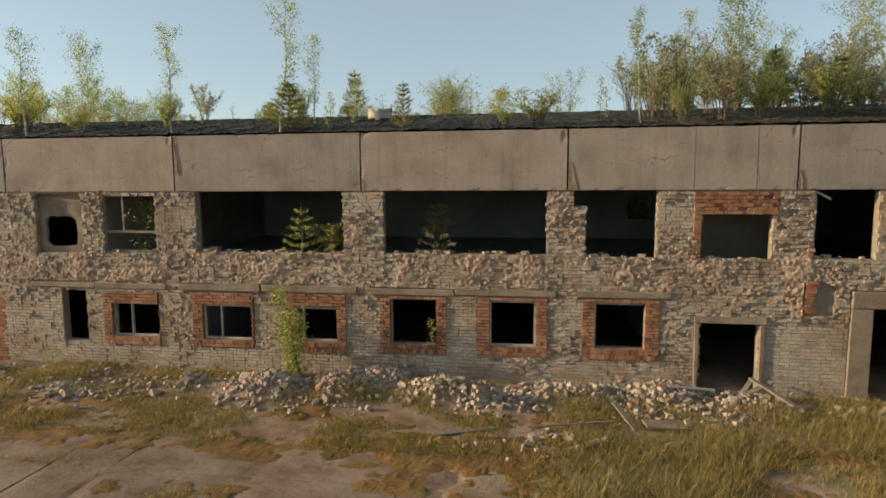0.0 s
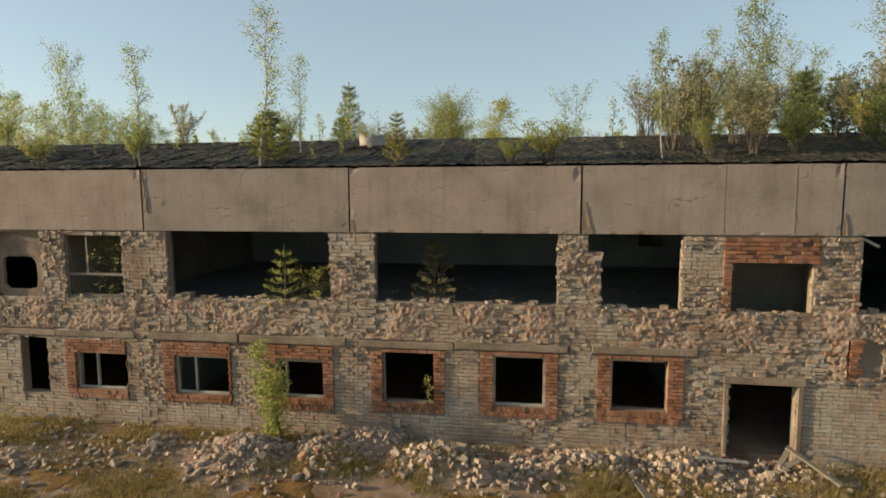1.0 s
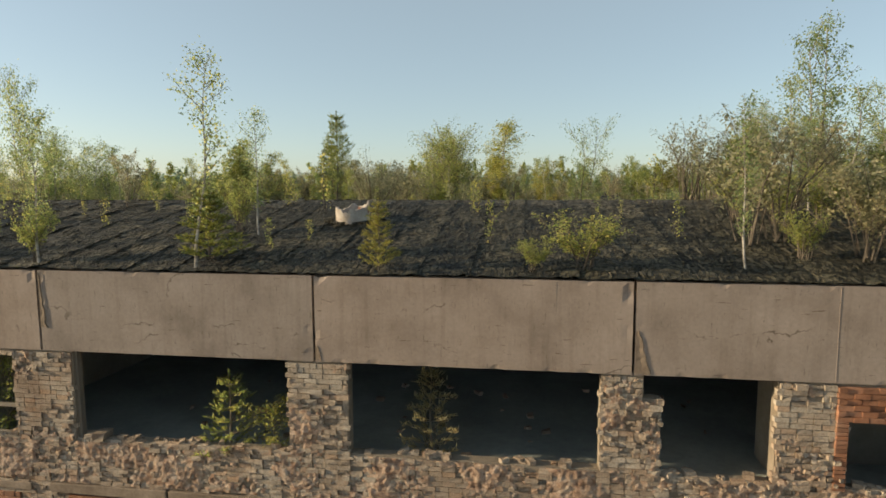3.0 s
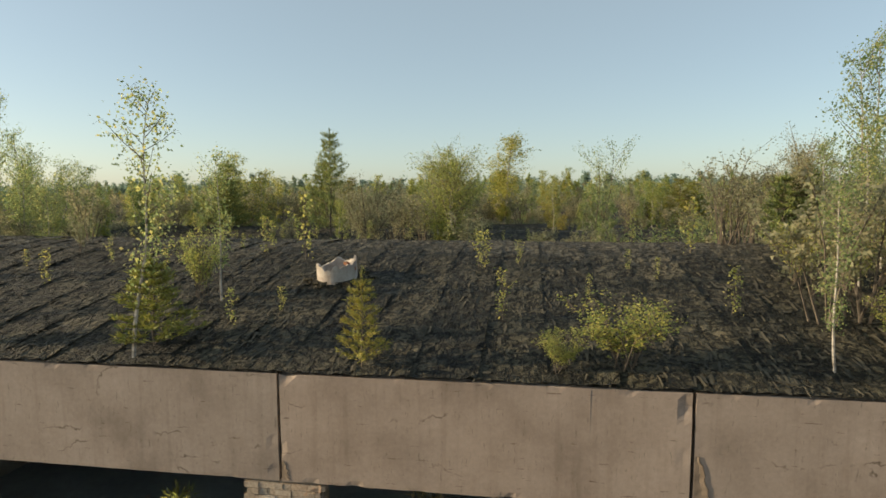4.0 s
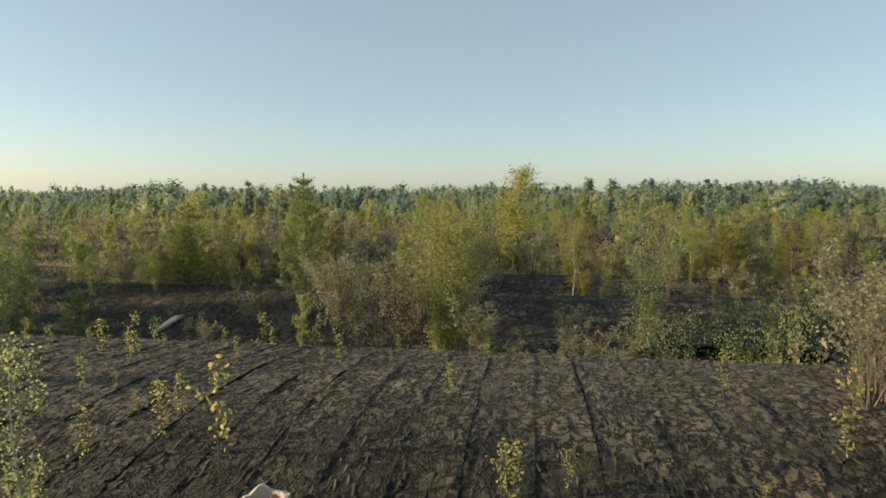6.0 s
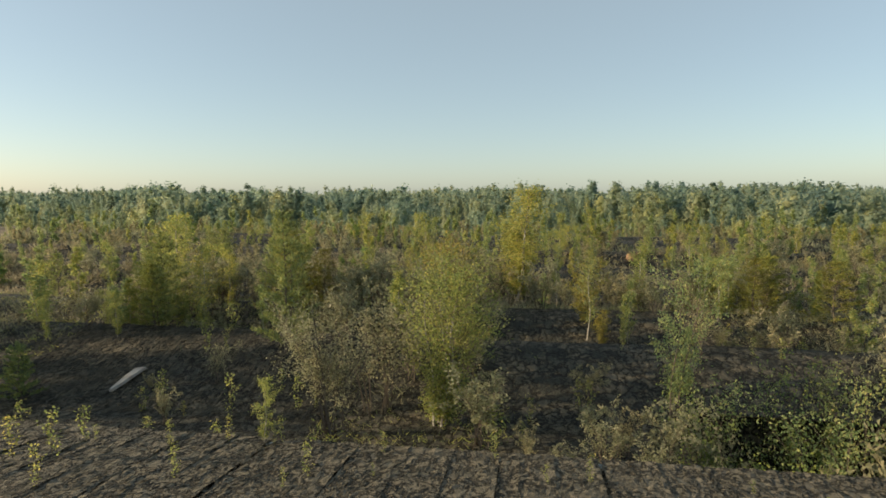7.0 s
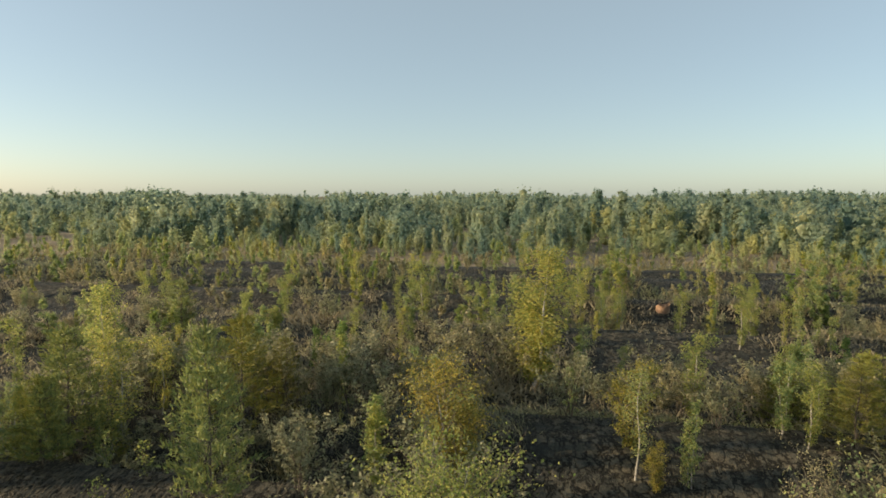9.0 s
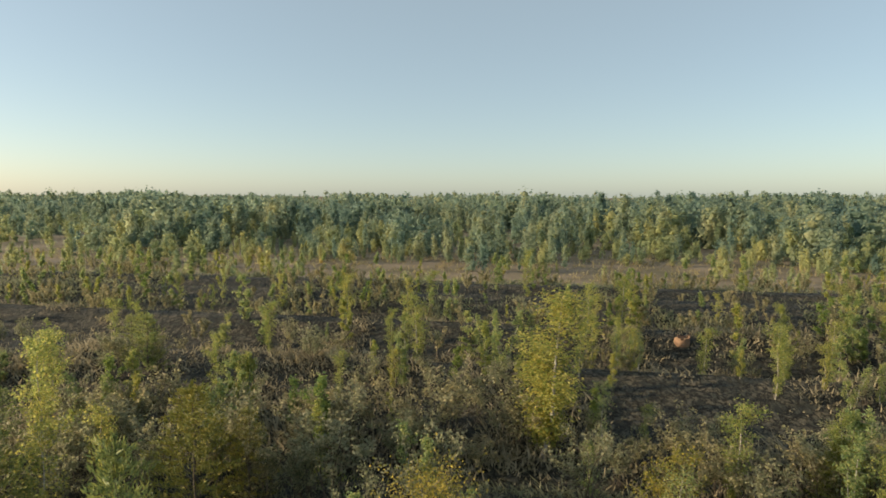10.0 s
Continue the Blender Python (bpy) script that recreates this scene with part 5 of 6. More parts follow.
for k in range(30):
    an = WALK.uniform(0, 6.28)
    q = WALK.uniform(0.03, 0.09)
    x, y = math.cos(an) * WALK.uniform(0.5, 0.8), math.sin(an) * WALK.uniform(0.5, 0.8)
    s.box(x, x + q * 1.5, y, y + q, -0.02, q * 0.7, 0.02, WALK)
tagged(part("ring_debris", s.mesh("ring_debris", M_tar), at=pose(-0.42, 4.05, roof_z(4.05) + 0.02, 9, 0, 0)), "torn felt and crumbs round the vent ring", "rubble", kind="stuff")

# pale slab lying on a rear roof, far vent ring
def broken_slab(length, wide, narrow, thick):
    """A long concrete shard, broad at one end."""
    p_, r = Pieces(), random.Random(7)
    rows = [(-0.5, narrow), (-0.2, narrow + (wide - narrow) * 0.42), (0.15, narrow + (wide - narrow) * 0.78), (0.5, wide)]
    n = len(rows)
    for f, w in rows:
        y, e = f * length, r.uniform(-0.03, 0.03)
        p_.v += [(-w / 2 + e, y, 0), (w / 2 + e, y + r.uniform(-0.05, 0.05), 0), (w / 2 + e, y + r.uniform(-0.05, 0.05), thick), (-w / 2 + e, y, thick + r.uniform(-0.01, 0.02))]
    for k in range(n - 1):
        for a in range(4):
            b = (a + 1) % 4
            p_.f.append((k * 4 + a, k * 4 + b, k * 4 + 4 + b, k * 4 + 4 + a)[::-1])
    p_.f += [(0, 1, 2, 3), (4 * n - 1, 4 * n - 2, 4 * n - 3, 4 * n - 4)]
    return p_.mesh("roof_slab", M_ring)


tagged(part("roof_slab", broken_slab(1.55, 0.46, 0.10, 0.10), at=pose(-11.45, 18.55, back_z(-11.45, 18.55) + 0.05, 12, -10, -4)), "pale broken concrete shard lying on a rear roof", "slab")
tagged(part("shaft_ring", broken_ring(M_clay), at=pose(10.85, 50.0, support(10.85, 50.0) - 0.05) @ Matrix.Scale(0.92, 4)), "broken tan clay vent ring on a far roof", "vent")
for m_, shape in [(b, a) for a, b in later]:
    part("brick", shape, wall_south, at=m_)

# ---------------------------------------------------------------- trees on the front roof
BIRCH = "slender young birch with sparse yellowing leaves on the roof"
plant("birch0", "birch_tree", -2.55, 0.28, 4.4, 4.0, BIRCH, "tree", "roof birches", 20, 0.9, lean=(-6, 3.5))
plant("ypine", "pine_sapling", -2.45, 0.62, 1.5, 1.5, "bushy yellow-green young pine at the roof edge", "pine", "roof pines", 10, 1.45)
plant("birch1", "birch_tree", -2.35, 2.65, 3.05, 4.0, BIRCH, "tree", "roof birches", 80, 0.9)
plant("ybush", "birch_bush", -2.90, 2.75, 1.25, 1.3, "yellow-leaved bush growing out of roofing felt", "bush", "roof bushes", 0, 0.75)
plant("birch2", "birch_tree", -6.2, 0.35, 3.35, 4.0, BIRCH, "tree", "roof birches", 140)
plant("ybush", "birch_bush", -6.3, 0.4, 1.2, 1.3, "yellow-leaved bush growing out of roofing felt", "bush", "roof bushes", 100, 0.8)
plant("ypine", "pine_sapling", 1.25, 0.28, 1.42, 1.5, "small yellow-green pine sapling at the roof edge", "pine", "roof pines", 40, 0.85)
plant("ybush", "birch_bush", 5.2, 0.5, 1.0, 1.3, "spreading yellow-green bush at the roof edge", "bush", "roof bushes", 30, 1.6)
plant("ybush", "birch_bush", 4.2, 0.4, 0.6, 1.3, "low yellow-green bush at the roof edge", "bush", "roof bushes", 200, 1.3)
plant("birch3", "birch_tree", 8.05, 0.68, 3.1, 4.0, "leaning white-barked birch at the roof edge", "tree", "roof birches", 200, 0.8, lean=(-4, 9))
PLAN = random.Random(5)


def by_far_ring(x, y):
    """The open felt before the far vent ring."""
    return 9.0 < x < 12.6 and 43.4 < y < 54.0 or 7.6 < x < 10.4 and 38.0 < y <= 43.4


def scatter(n, xr, yr, keys, hr, label, category, group, name, keep=None, wide=(0.85, 1.2)):
    for _ in range(n):
        x, y = PLAN.uniform(*xr), PLAN.uniform(*yr)
        if keep and not keep(x, y):
            continue
        key, full = PLAN.choice(keys)
        h, turn, w = PLAN.uniform(*hr), PLAN.uniform(0, 360), PLAN.uniform(*wide)
        if not by_far_ring(x, y):
            plant(key, name, x, y, h, full, label, category, group, turn, w)


B4 = [("birch%d" % k, 4.0) for k in range(4)]
PN = [("pine%d" % k, 2.0) for k in range(3)]
WL = [("willow%d" % k, 2.5) for k in range(3)]
BR = [("bare%d" % k, 2.5) for k in range(3)]
SP = [("sapling%d" % k, 0.9) for k in range(3)]

# the thicket at the right of the front roof
for x, y, h, k in ((14.1, 11.4, 6.4, 2), (20.0, 10.5, 6.2, 1), (13.6, 6.1, 3.2, 1), (17.4, 8.0, 4.6, 2), (23.0, 8.0, 5.5, 1)):
    plant("dense%d" % k, "birch_tree", x, y, h, 5.0, "tall leafy birch in a thicket on the roof", "tree", "roof thicket", PLAN.uniform(0, 360), 0.85)
scatter(16, (9.2, 22), (3.0, 11.5), B4, (1.8, 3.4), BIRCH, "tree", "roof thicket", "birch_tree")
scatter(12, (9.5, 22), (1.0, 10), PN, (1.2, 2.3), "bushy young pine growing on the roof", "pine", "roof thicket", "pine_tree")
scatter(34, (8.6, 22), (1.2, 11.5), BR + WL, (1.2, 2.5), "thin brown willow shrub growing on the roof", "shrub", "roof thicket", "willow_shrub")
scatter(8, (8.6, 16), (0.6, 6), [("ybush", 1.3)], (0.7, 1.5), "yellow-leaved bush growing out of roofing felt", "bush", "roof bushes", "birch_bush")
for x, y, h in ((10.6, 8.6, 3.0), (11.6, 9.8, 3.4), (12.6, 8.0, 2.8)):
    plant("bigwillow", "willow_shrub", x, y, h, 3.9, "grey half-bare willow shrub on the roof", "shrub", "roof thicket", PLAN.uniform(0, 360), 0.9)
# scattered on the left of the roof
# six birches added far left, mostly out of view, to shade the rear roofs
for x, y, h, k in ((-21.5, 14.0, 4.6, 0), (-24.0, 15.5, 5.2, 1), (-27.0, 17.0, 5.5, 2), (-22.5, 20.5, 4.8, 1), (-26.0, 22.0, 5.6, 0), (-30.0, 20.0, 6.0, 2)):
    plant("dense%d" % k, "birch_tree", x, y, h, 5.0, "leafy birch placed beside the roofs to shade them", "tree", "valley trees", PLAN.uniform(0, 360), 1.1)
plant("dense2", "birch_tree", -23.3, 18.0, 8.4, 5.0, "tall leafy birch behind the ridge", "tree", "valley trees", 0, 0.6)
plant("birch1", "birch_tree", -11.7, 0.6, 3.5, 4.0, BIRCH, "tree", "roof birches", 250)
plant("ybush", "birch_bush", -12.6, 1.4, 1.2, 1.3, "yellow-leaved bush growing out of roofing felt", "bush", "roof bushes", 30, 1.4)
plant("ybush", "birch_bush", -13.8, 2.9, 1.3, 1.3, "yellow-leaved bush growing out of roofing felt", "bush", "roof bushes", 130, 1.5)
plant("ybush", "birch_bush", -9.6, 0.5, 0.9, 1.3, "yellow-leaved bush growing out of roofing felt", "bush", "roof bushes", 60, 1.2)
plant("birch3", "birch_tree", -17.5, 2.2, 3.4, 4.0, BIRCH, "tree", "roof birches", 90)
scatter(8, (-22, -7), (3, 11.5), BR + WL, (0.8, 1.6), "thin brown willow shrub growing on the roof", "shrub", "roof bushes", "willow_shrub")
for x, y, h in ((-1.7, 5.4, 1.5), (-2.9, 5.8, 1.0), (-3.8, 5.2, 0.9), (0.25, 3.7, 0.45), (-3.1, 6.6, 0.8), (2.6, 5.0, 0.8), (2.75, 4.9, 0.9), (3.3, 2.1, 0.9), (3.5, 5.3, 0.6), (5.9, 5.0, 0.5), (6.4, 4.4, 0.5),
                (7.6, 6.5, 1.3), (6.6, 8.9, 0.9), (1.5, 8.0, 0.7), (4.9, 3.3, 0.5), (-0.9, 2.2, 0.5), (-1.6, 1.6, 0.7), (7.3, 2.6, 0.9)):
    plant("sapling%d" % PLAN.randrange(3), "birch_sapling", x, y, h, 0.9, "tiny yellow birch seedling rooted in roofing felt", "sapling", "roof seedlings", PLAN.uniform(0, 360))
scatter(26, (-14, -3), (2.0, 12), SP, (0.35, 0.9), "tiny yellow birch seedling rooted in roofing felt", "sapling", "roof seedlings", "birch_sapling")
scatter(8, (-4, 8), (11.8, 13.2), SP, (0.5, 1.2), "tiny yellow birch seedling rooted in roofing felt", "sapling", "roof seedlings", "birch_sapling")

# plants in and before the ruin
plant("ywall", "birch_bush", -1.95, -0.70, 2.75, 2.7, "slender yellow birch bush against the brick wall", "bush", "", 30, 1.15, z=ground_z(-1.95, -0.70))
plant("indoor", "green_bush", -10.1, -0.7, 0.55, 1.7, "small fresh green bush at the foot of the wall", "bush", "", 0, 1.6, z=ground_z(-10.1, -0.7))
plant("sapling0", "birch_sapling", 2.15, -0.25, 0.9, 0.9, "small birch seedling beside a window", "sapling", "", 0, z=0.72)
plant("larch", "young_tree", -2.05, 0.42, 2.05, 1.7, "yellow-green young conifer growing on the upper floor", "tree", "indoor plants", 40, 1.15, z=2.98)
plant("indoor", "young_tree", -1.15, 0.55, 1.35, 1.7, "green leafy bush on the upper floor", "bush", "indoor plants", 190, 1.3, z=2.98)
plant("spruce", "young_spruce", 2.1, 1.2, 2.15, 1.8, "grey-green young conifer growing on the upper floor", "pine", "indoor plants", 0, 0.95, z=2.98)
plant("indoor", "young_tree", -7.45, 0.50, 2.1, 1.7, "leafy birch sapling behind a broken window", "sapling", "indoor plants", 100, 0.75, z=2.98)
for x, y, h in ((9.8, 12.75, 2.6), (10.4, 12.8, 2.8), (10.9, 13.0, 2.4)):
    plant("ywall", "birch_bush", x, y, h, 2.7, "sunny yellow-green bush outside a rear window", "bush", "court bushes", 0, 1.7, z=2.6)

# ---------------------------------------------------------------- behind the ridge
plant("clump", "birch_tree", 0.0, 17.0, 5.0, 5.0, "full yellow-green birch clump behind the ridge", "tree", "valley trees", 0, 1.0)
plant("goldclump", "birch_tree", -0.4, 23.0, 4.1, 4.1, "full golden birch clump on a rear roof ridge", "tree", "valley trees", 70, 0.95)
plant("willow1", "willow_shrub", 11.3, 23.8, 2.4, 2.5, "silvery grey willow shrub on a rear roof", "shrub", "valley shrubs", 0, 1.1)
plant("willow2", "willow_shrub", 9.5, 23.0, 0.9, 2.5, "silvery grey willow shrub on a rear roof", "shrub", "valley shrubs", 0, 1.1)
plant("willow0", "willow_shrub", 1.2, 15.6, 2.0, 2.5, "silvery willow shrub below a birch clump", "shrub", "valley shrubs", 0, 1.3)
plant("bigwillow", "willow_shrub", -3.0, 15.8, 3.9, 3.9, "grey half-bare willow shrub behind the ridge", "shrub", "valley shrubs", 20, 1.0)
plant("bare1", "willow_shrub", -2.0, 17.5, 3.0, 2.5, "grey half-bare willow shrub behind the ridge", "shrub", "valley shrubs", 90, 1.1)
plant("twin", "birch_tree", 1.62, 33.7, 6.7, 8.4, "tall twin-stemmed yellow birch on a rear roof", "tree", "valley trees", 50, 1.85)
plant("tallpine", "pine_tree", -6.45, 20.75, 5.5, 5.0, "slim dark pine behind the ridge", "pine", "valley trees", 30, 0.7)
plant("tallpine", "pine_tree", -14.4, 25.0, 5.0, 5.0, "broad yellow-green pine on a rear roof", "pine", "valley trees", 0, 0.95)
for x, y, h, w in ((-9.0, 27.2, 4.3, 0.95), (-7.6, 28.0, 3.2, 0.8), (-13.2, 22.6, 2.8, 1.0), (12.6, 28.4, 3.0, 1.0), (14.0, 30.6, 3.2, 1.0), (11.4, 31.4, 2.6, 1.0), (15.6, 27.6, 3.0, 1.1)):
    plant("goldpine", "pine_tree", x, y, h, 5.0, "broad yellow-green pine on a rear roof", "pine", "valley trees", PLAN.uniform(0, 360), w * 1.25)
# more birches at the left, set there to throw shade over the felt slopes
for x, y, h, k in ((-16.4, 13.6, 3.4, 0), (-18.0, 15.4, 4.2, 1), (-16.8, 16.8, 3.6, 2), (-19.4, 13.0, 4.0, 1), (-18.6, 18.4, 4.4, 0), (-20.6, 16.6, 4.6, 2)):
    plant("dense%d" % k, "birch_tree", x, y, h, 5.0, "leafy birch placed beside the roofs to shade them", "tree", "valley trees", PLAN.uniform(0, 360), 1.15)
plant("pine1", "pine_tree", -14.2, 17.0, 2.0, 2.0, "dark upright pine on a rear roof", "pine", "valley trees", 0, 1.0)
plant("pine2", "pine_tree", -13.0, 22.6, 2.6, 2.0, "dark upright pine on a rear roof", "pine", "valley trees", 0, 0.9)
for x, y, h, key in ((-3.1, 12.05, 1.5, "ytree"), (-16.7, 24.5, 2.5, "ytree"), (-20.7, 24.8, 3.6, "ytree"), (13.6, 17.0, 2.2, "ytree"), (9.9, 23.7, 1.7, "ytree"),
                     (5.1, 26.1, 3.7, "birch1"), (8.0, 30.7, 3.6, "ytree"), (4.0, 33.7, 3.4, "birch2"), (11.8, 29.4, 2.6, "ytree"), (15.0, 44.9, 3.4, "ytree"), (7.0, 43.1, 2.2, "birch0"), (5.7, 42.8, 3.0, "ytree"),
                     (-16.1, 23.3, 2.2, "ytree"), (-16.5, 29.2, 4.7, "ytree"), (-12.3, 25.1, 4.4, "ytree"), (-19.9, 28.3, 3.4, "ytree"), (-11.7, 35.1, 3.2, "ytree"), (-19.0, 32.1, 4.8, "ytree"), (0.8, 65.6, 5.0, "ytree"), (16.4, 49.4, 3.2, "ytree"), (18.7, 47.7, 3.0, "ytree"), (11.0, 28.1, 2.8, "ytree"), (12.0, 32.7, 3.0, "ytree"), (-20.4, 58.4, 3.2, "ytree"), (-7.2, 59.5, 3.4, "ytree"),
                     (10.8, 62.2, 2.4, "ytree"), (-12.5, 27.5, 3.2, "ytree"), (-15.6, 28.5, 3.0, "ytree"), (-14.0, 21.4, 1.9, "ytree"), (-16.8, 21.0, 2.0, "ytree"), (-20.6, 34.4, 4.0, "ytree"), (6.9, 18.8, 1.4, "ytree"),
                     (12.8, 40.3, 3.6, "ytree"), (5.9, 35.0, 2.1, "ytree"), (-14.0, 29.1, 2.0, "ytree"), (-4.9, 35.8, 1.6, "ytree"), (6.0, 44.3, 3.0, "birch1"), (6.9, 44.5, 3.0, "ytree"), (10.8, 44.7, 3.1, "ytree")):
    plant(key, "birch_tree", x, y, h, 4.0, "slim yellow birch rooted in a rear roof", "tree", "valley trees", PLAN.uniform(0, 360), PLAN.uniform(0.85, 1.15))
for x, y, h, k in ((4.4, 18.9, 1.1, 0), (-15.7, 21.9, 1.7, 2), (-10.2, 18.0, 0.6, 0), (13.6, 18.4, 3.3, 1), (10.6, 25.2, 1.0, 0), (12.8, 25.8, 1.8, 2), (11.1, 32.5, 1.9, 0),
                   (-6.2, 32.1, 3.0, 1), (-2.3, 35.0, 3.2, 2), (0.9, 34.7, 2.7, 0), (-3.4, 33.6, 2.2, 1), (-7.6, 33.4, 2.6, 2)):
    plant("willow%d" % k, "willow_shrub", x, y, h, 2.5, "silvery grey willow shrub on a rear roof", "shrub", "valley shrubs", PLAN.uniform(0, 360), PLAN.uniform(1.0, 1.3))
for x, y, h in ((5.1, 27.5, 2.9), (5.6, 25.8, 1.5), (8.7, 23.7, 1.2), (7.6, 24.0, 1.1)):
    plant("orange", "birch_bush", x, y, h, 3.0, "rounded yellow-brown birch bush on a rear roof", "bush", "valley bushes", PLAN.uniform(0, 360), 1.15)
for x, y, h, k in ((7.4, 19.4, 2.2, 0), (4.0, 36.5, 2.2, 1)):
    plant("midgreen%d" % k, "green_bush", x, y, h, 4.0, "fresh green bush on a rear roof", "bush", "valley bushes", PLAN.uniform(0, 360), 0.9)
for x, y, h in ((-9.5, 20.4, 1.4), (-6.4, 16.6, 1.3), (-6.9, 11.4, 0.8), (-6.8, 10.4, 1.0), (-5.0, 11.5, 0.6), (-3.9, 12.0, 0.6), (-2.8, 12.2, 0.6), (-7.9, 16.4, 0.5), (-1.7, 9.9, 0.4), (-1.5, 10.5, 0.7), (-0.4, 11.9, 0.5),
                (-0.3, 10.7, 0.3), (2.4, 15.8, 0.7), (1.9, 12.0, 0.5), (2.9, 10.9, 0.4), (3.7, 11.1, 0.5), (6.5, 11.1, 0.3), (8.2, 12.1, 0.4)):
    plant("sapling%d" % PLAN.randrange(3), "birch_sapling", x, y, h, 0.9, "tiny yellow birch seedling rooted in roofing felt", "sapling", "roof seedlings", PLAN.uniform(0, 360))
for x, y, h, k in ((8.2, 13.6, 5.2, 0), (9.6, 15.2, 5.8, 1), (7.2, 15.4, 5.6, 0), (11.8, 17.6, 6.0, 1), (8.4, 16.9, 5.6, 1), (10.3, 17.6, 5.8, 0), (6.6, 17.4, 5.0, 1), (12.4, 14.4, 5.4, 0)):
    plant("court%d" % k, "green_bush", x, y, h, 5.5, "tall green bush growing out of a light court", "bush", "court bushes", PLAN.uniform(0, 360), 0.8)
for x, y, h, k in ((7.2, 13.1, 5.4, 1), (9.6, 13.1, 5.6, 2), (11.0, 13.6, 5.8, 0), (7.0, 16.6, 5.2, 2)):
    plant("bigwillow" if k == 1 else "willow%d" % k, "willow_shrub", x, y, h, 3.9 if k == 1 else 2.5, "silvery willow shrub growing out of a light court", "shrub", "court bushes", PLAN.uniform(0, 360), 0.62)
for x, y, h, k in ((3.4, 13.4, 1.0, 0), (4.4, 14.4, 1.5, 1), (5.2, 13.3, 1.3, 2), (5.9, 14.6, 1.7, 0), (5.0, 15.4, 1.2, 1), (4.2, 17.0, 0.9, 2), (2.6, 14.6, 0.9, 0), (-1.4, 19.6, 2.6, 1), (-0.2, 20.9, 2.8, 0), (-2.9, 20.3, 2.4, 2), (0.6, 19.6, 2.3, 1), (-4.6, 22.0, 2.2, 0)):
    plant("willow%d" % k, "willow_shrub", x, y, h, 2.5, "silvery grey willow shrub on a rear roof", "shrub", "valley shrubs", PLAN.uniform(0, 360), 1.05)


BARE = [(1.5, 13.0, 18.2, 29.4), (-16.0, -3.6, 12.4, 22.8), (2.0, 13.4, 12.3, 18.8), (3.2, 14.0, 36.0, 43.4),
        (-42.0, -12.0, 44.5, 52.3), (-10.0, 6.0, 46.5, 52.4), (12.0, 27.0, 61.0, 71.8), (-10.0, 9.0, 60.0, 71.8), (-40.0, -22.0, 60.0, 71.8)]


def lane(x, y):
    """Open felt that stays bare; the light court has its own plants."""
    return not any(a < x < b and c < y < d for a, b, c, d in BARE)


def few(p):
    """As lane(), and now and then on the bare felt too."""
    return lambda x, y: lane(x, y) or PLAN.random() < p


YOUNG = "young birch with yellow-green leaves on an overgrown roof"
WILD = "thin grey-brown willow shrub on an overgrown roof"
M4 = [("mid%d" % k, 5.0) for k in range(4)]
MG = [("midgreen%d" % k, 4.0) for k in range(2)]
MO = [("midolive%d" % k, 3.0) for k in range(3)]
scatter(20, (3.5, 8), (12.9, 19), WL + BR, (0.8, 1.9), "silvery willow shrub on an overgrown roof", "shrub", "valley shrubs", "willow_shrub", lane)
scatter(42, (7, 27), (12.8, 26), WL + BR, (1.0, 2.4), WILD, "shrub", "valley shrubs", "willow_shrub", few(0.1))
scatter(16, (4, 30), (13, 26), M4 + MG, (1.6, 3.4), YOUNG, "tree", "valley trees", "birch_tree", few(0.15))
scatter(70, (-32, -3.5), (13.5, 28), WL + BR, (0.8, 2.2), WILD, "shrub", "valley shrubs", "willow_shrub", few(0.12))
scatter(26, (-34, -4), (13.5, 29), M4 + MG, (1.6, 3.6), YOUNG, "tree", "valley trees", "birch_tree", few(0.05))
scatter(50, (-14, 14), (13, 31), SP, (0.5, 1.3), "tiny yellow birch seedling rooted in roofing felt", "sapling", "roof seedlings", "birch_sapling")
scatter(120, (-40, 38), (34, 48), MO, (1.0, 2.4), WILD, "shrub", "valley shrubs", "willow_shrub", few(0.1))
scatter(110, (-42, 42), (33, 52), M4 + MG, (1.4, 3.5), YOUNG, "tree", "valley trees", "birch_tree", few(0.15))
scatter(34, (-34, 32), (36, 62), [("ytree", 4.0)], (2.0, 4.0), "slim yellow birch rooted in a rear roof", "tree", "valley trees", "birch_tree")
scatter(14, (-40, 42), (26, 52), [("midpine", 5.0)], (1.6, 3.8), "young pine on an overgrown roof", "pine", "valley trees", "pine_tree", few(0.2))


def thicket(n, xr, yr, keys, hr, name, label, category, seed, keep=None):
    """Trees that stand too far off to be counted: their crowns in one mesh, their trunks in another."""
    r = random.Random(seed)
    out = ([], [], []), ([], [], [])
    base = [0, 0]
    for _ in range(n):
        x, y = r.uniform(*xr), r.uniform(*yr)
        key, full = r.choice(keys)
        k = r.uniform(*hr) / full
        if keep and not keep(x, y):
            continue
        turn = r.uniform(0, 360)
        if by_far_ring(x, y):
            continue
        m = np.array(pose(x, y, support(x, y) - 0.03, 0, 0, turn) @ Matrix.Diagonal((k, k, k, 1)))
        for w, me in enumerate(STOCK[key][:2]):
            v = np.empty(len(me.vertices) * 3)
            me.vertices.foreach_get("co", v)
            out[w][0].append(v.reshape(-1, 3) @ m[:3, :3].T + m[:3, 3])
            size = 3 if w else 4
            idx = np.empty(len(me.loops), int)
            me.loops.foreach_get("vertex_index", idx)
            out[w][1].append(idx.reshape(-1, size) + base[w])
            base[w] += len(me.vertices)
    for w, (tag, mat) in enumerate((("trunks", M_twig), ("crowns", STOCK[keys[0][0]][1].materials[0]))):
        me = mesh_of(name, np.concatenate(out[w][0]).tolist(), np.concatenate(out[w][1]).tolist(), mat)
        tagged(part(name, me), label, category, kind="stuff")


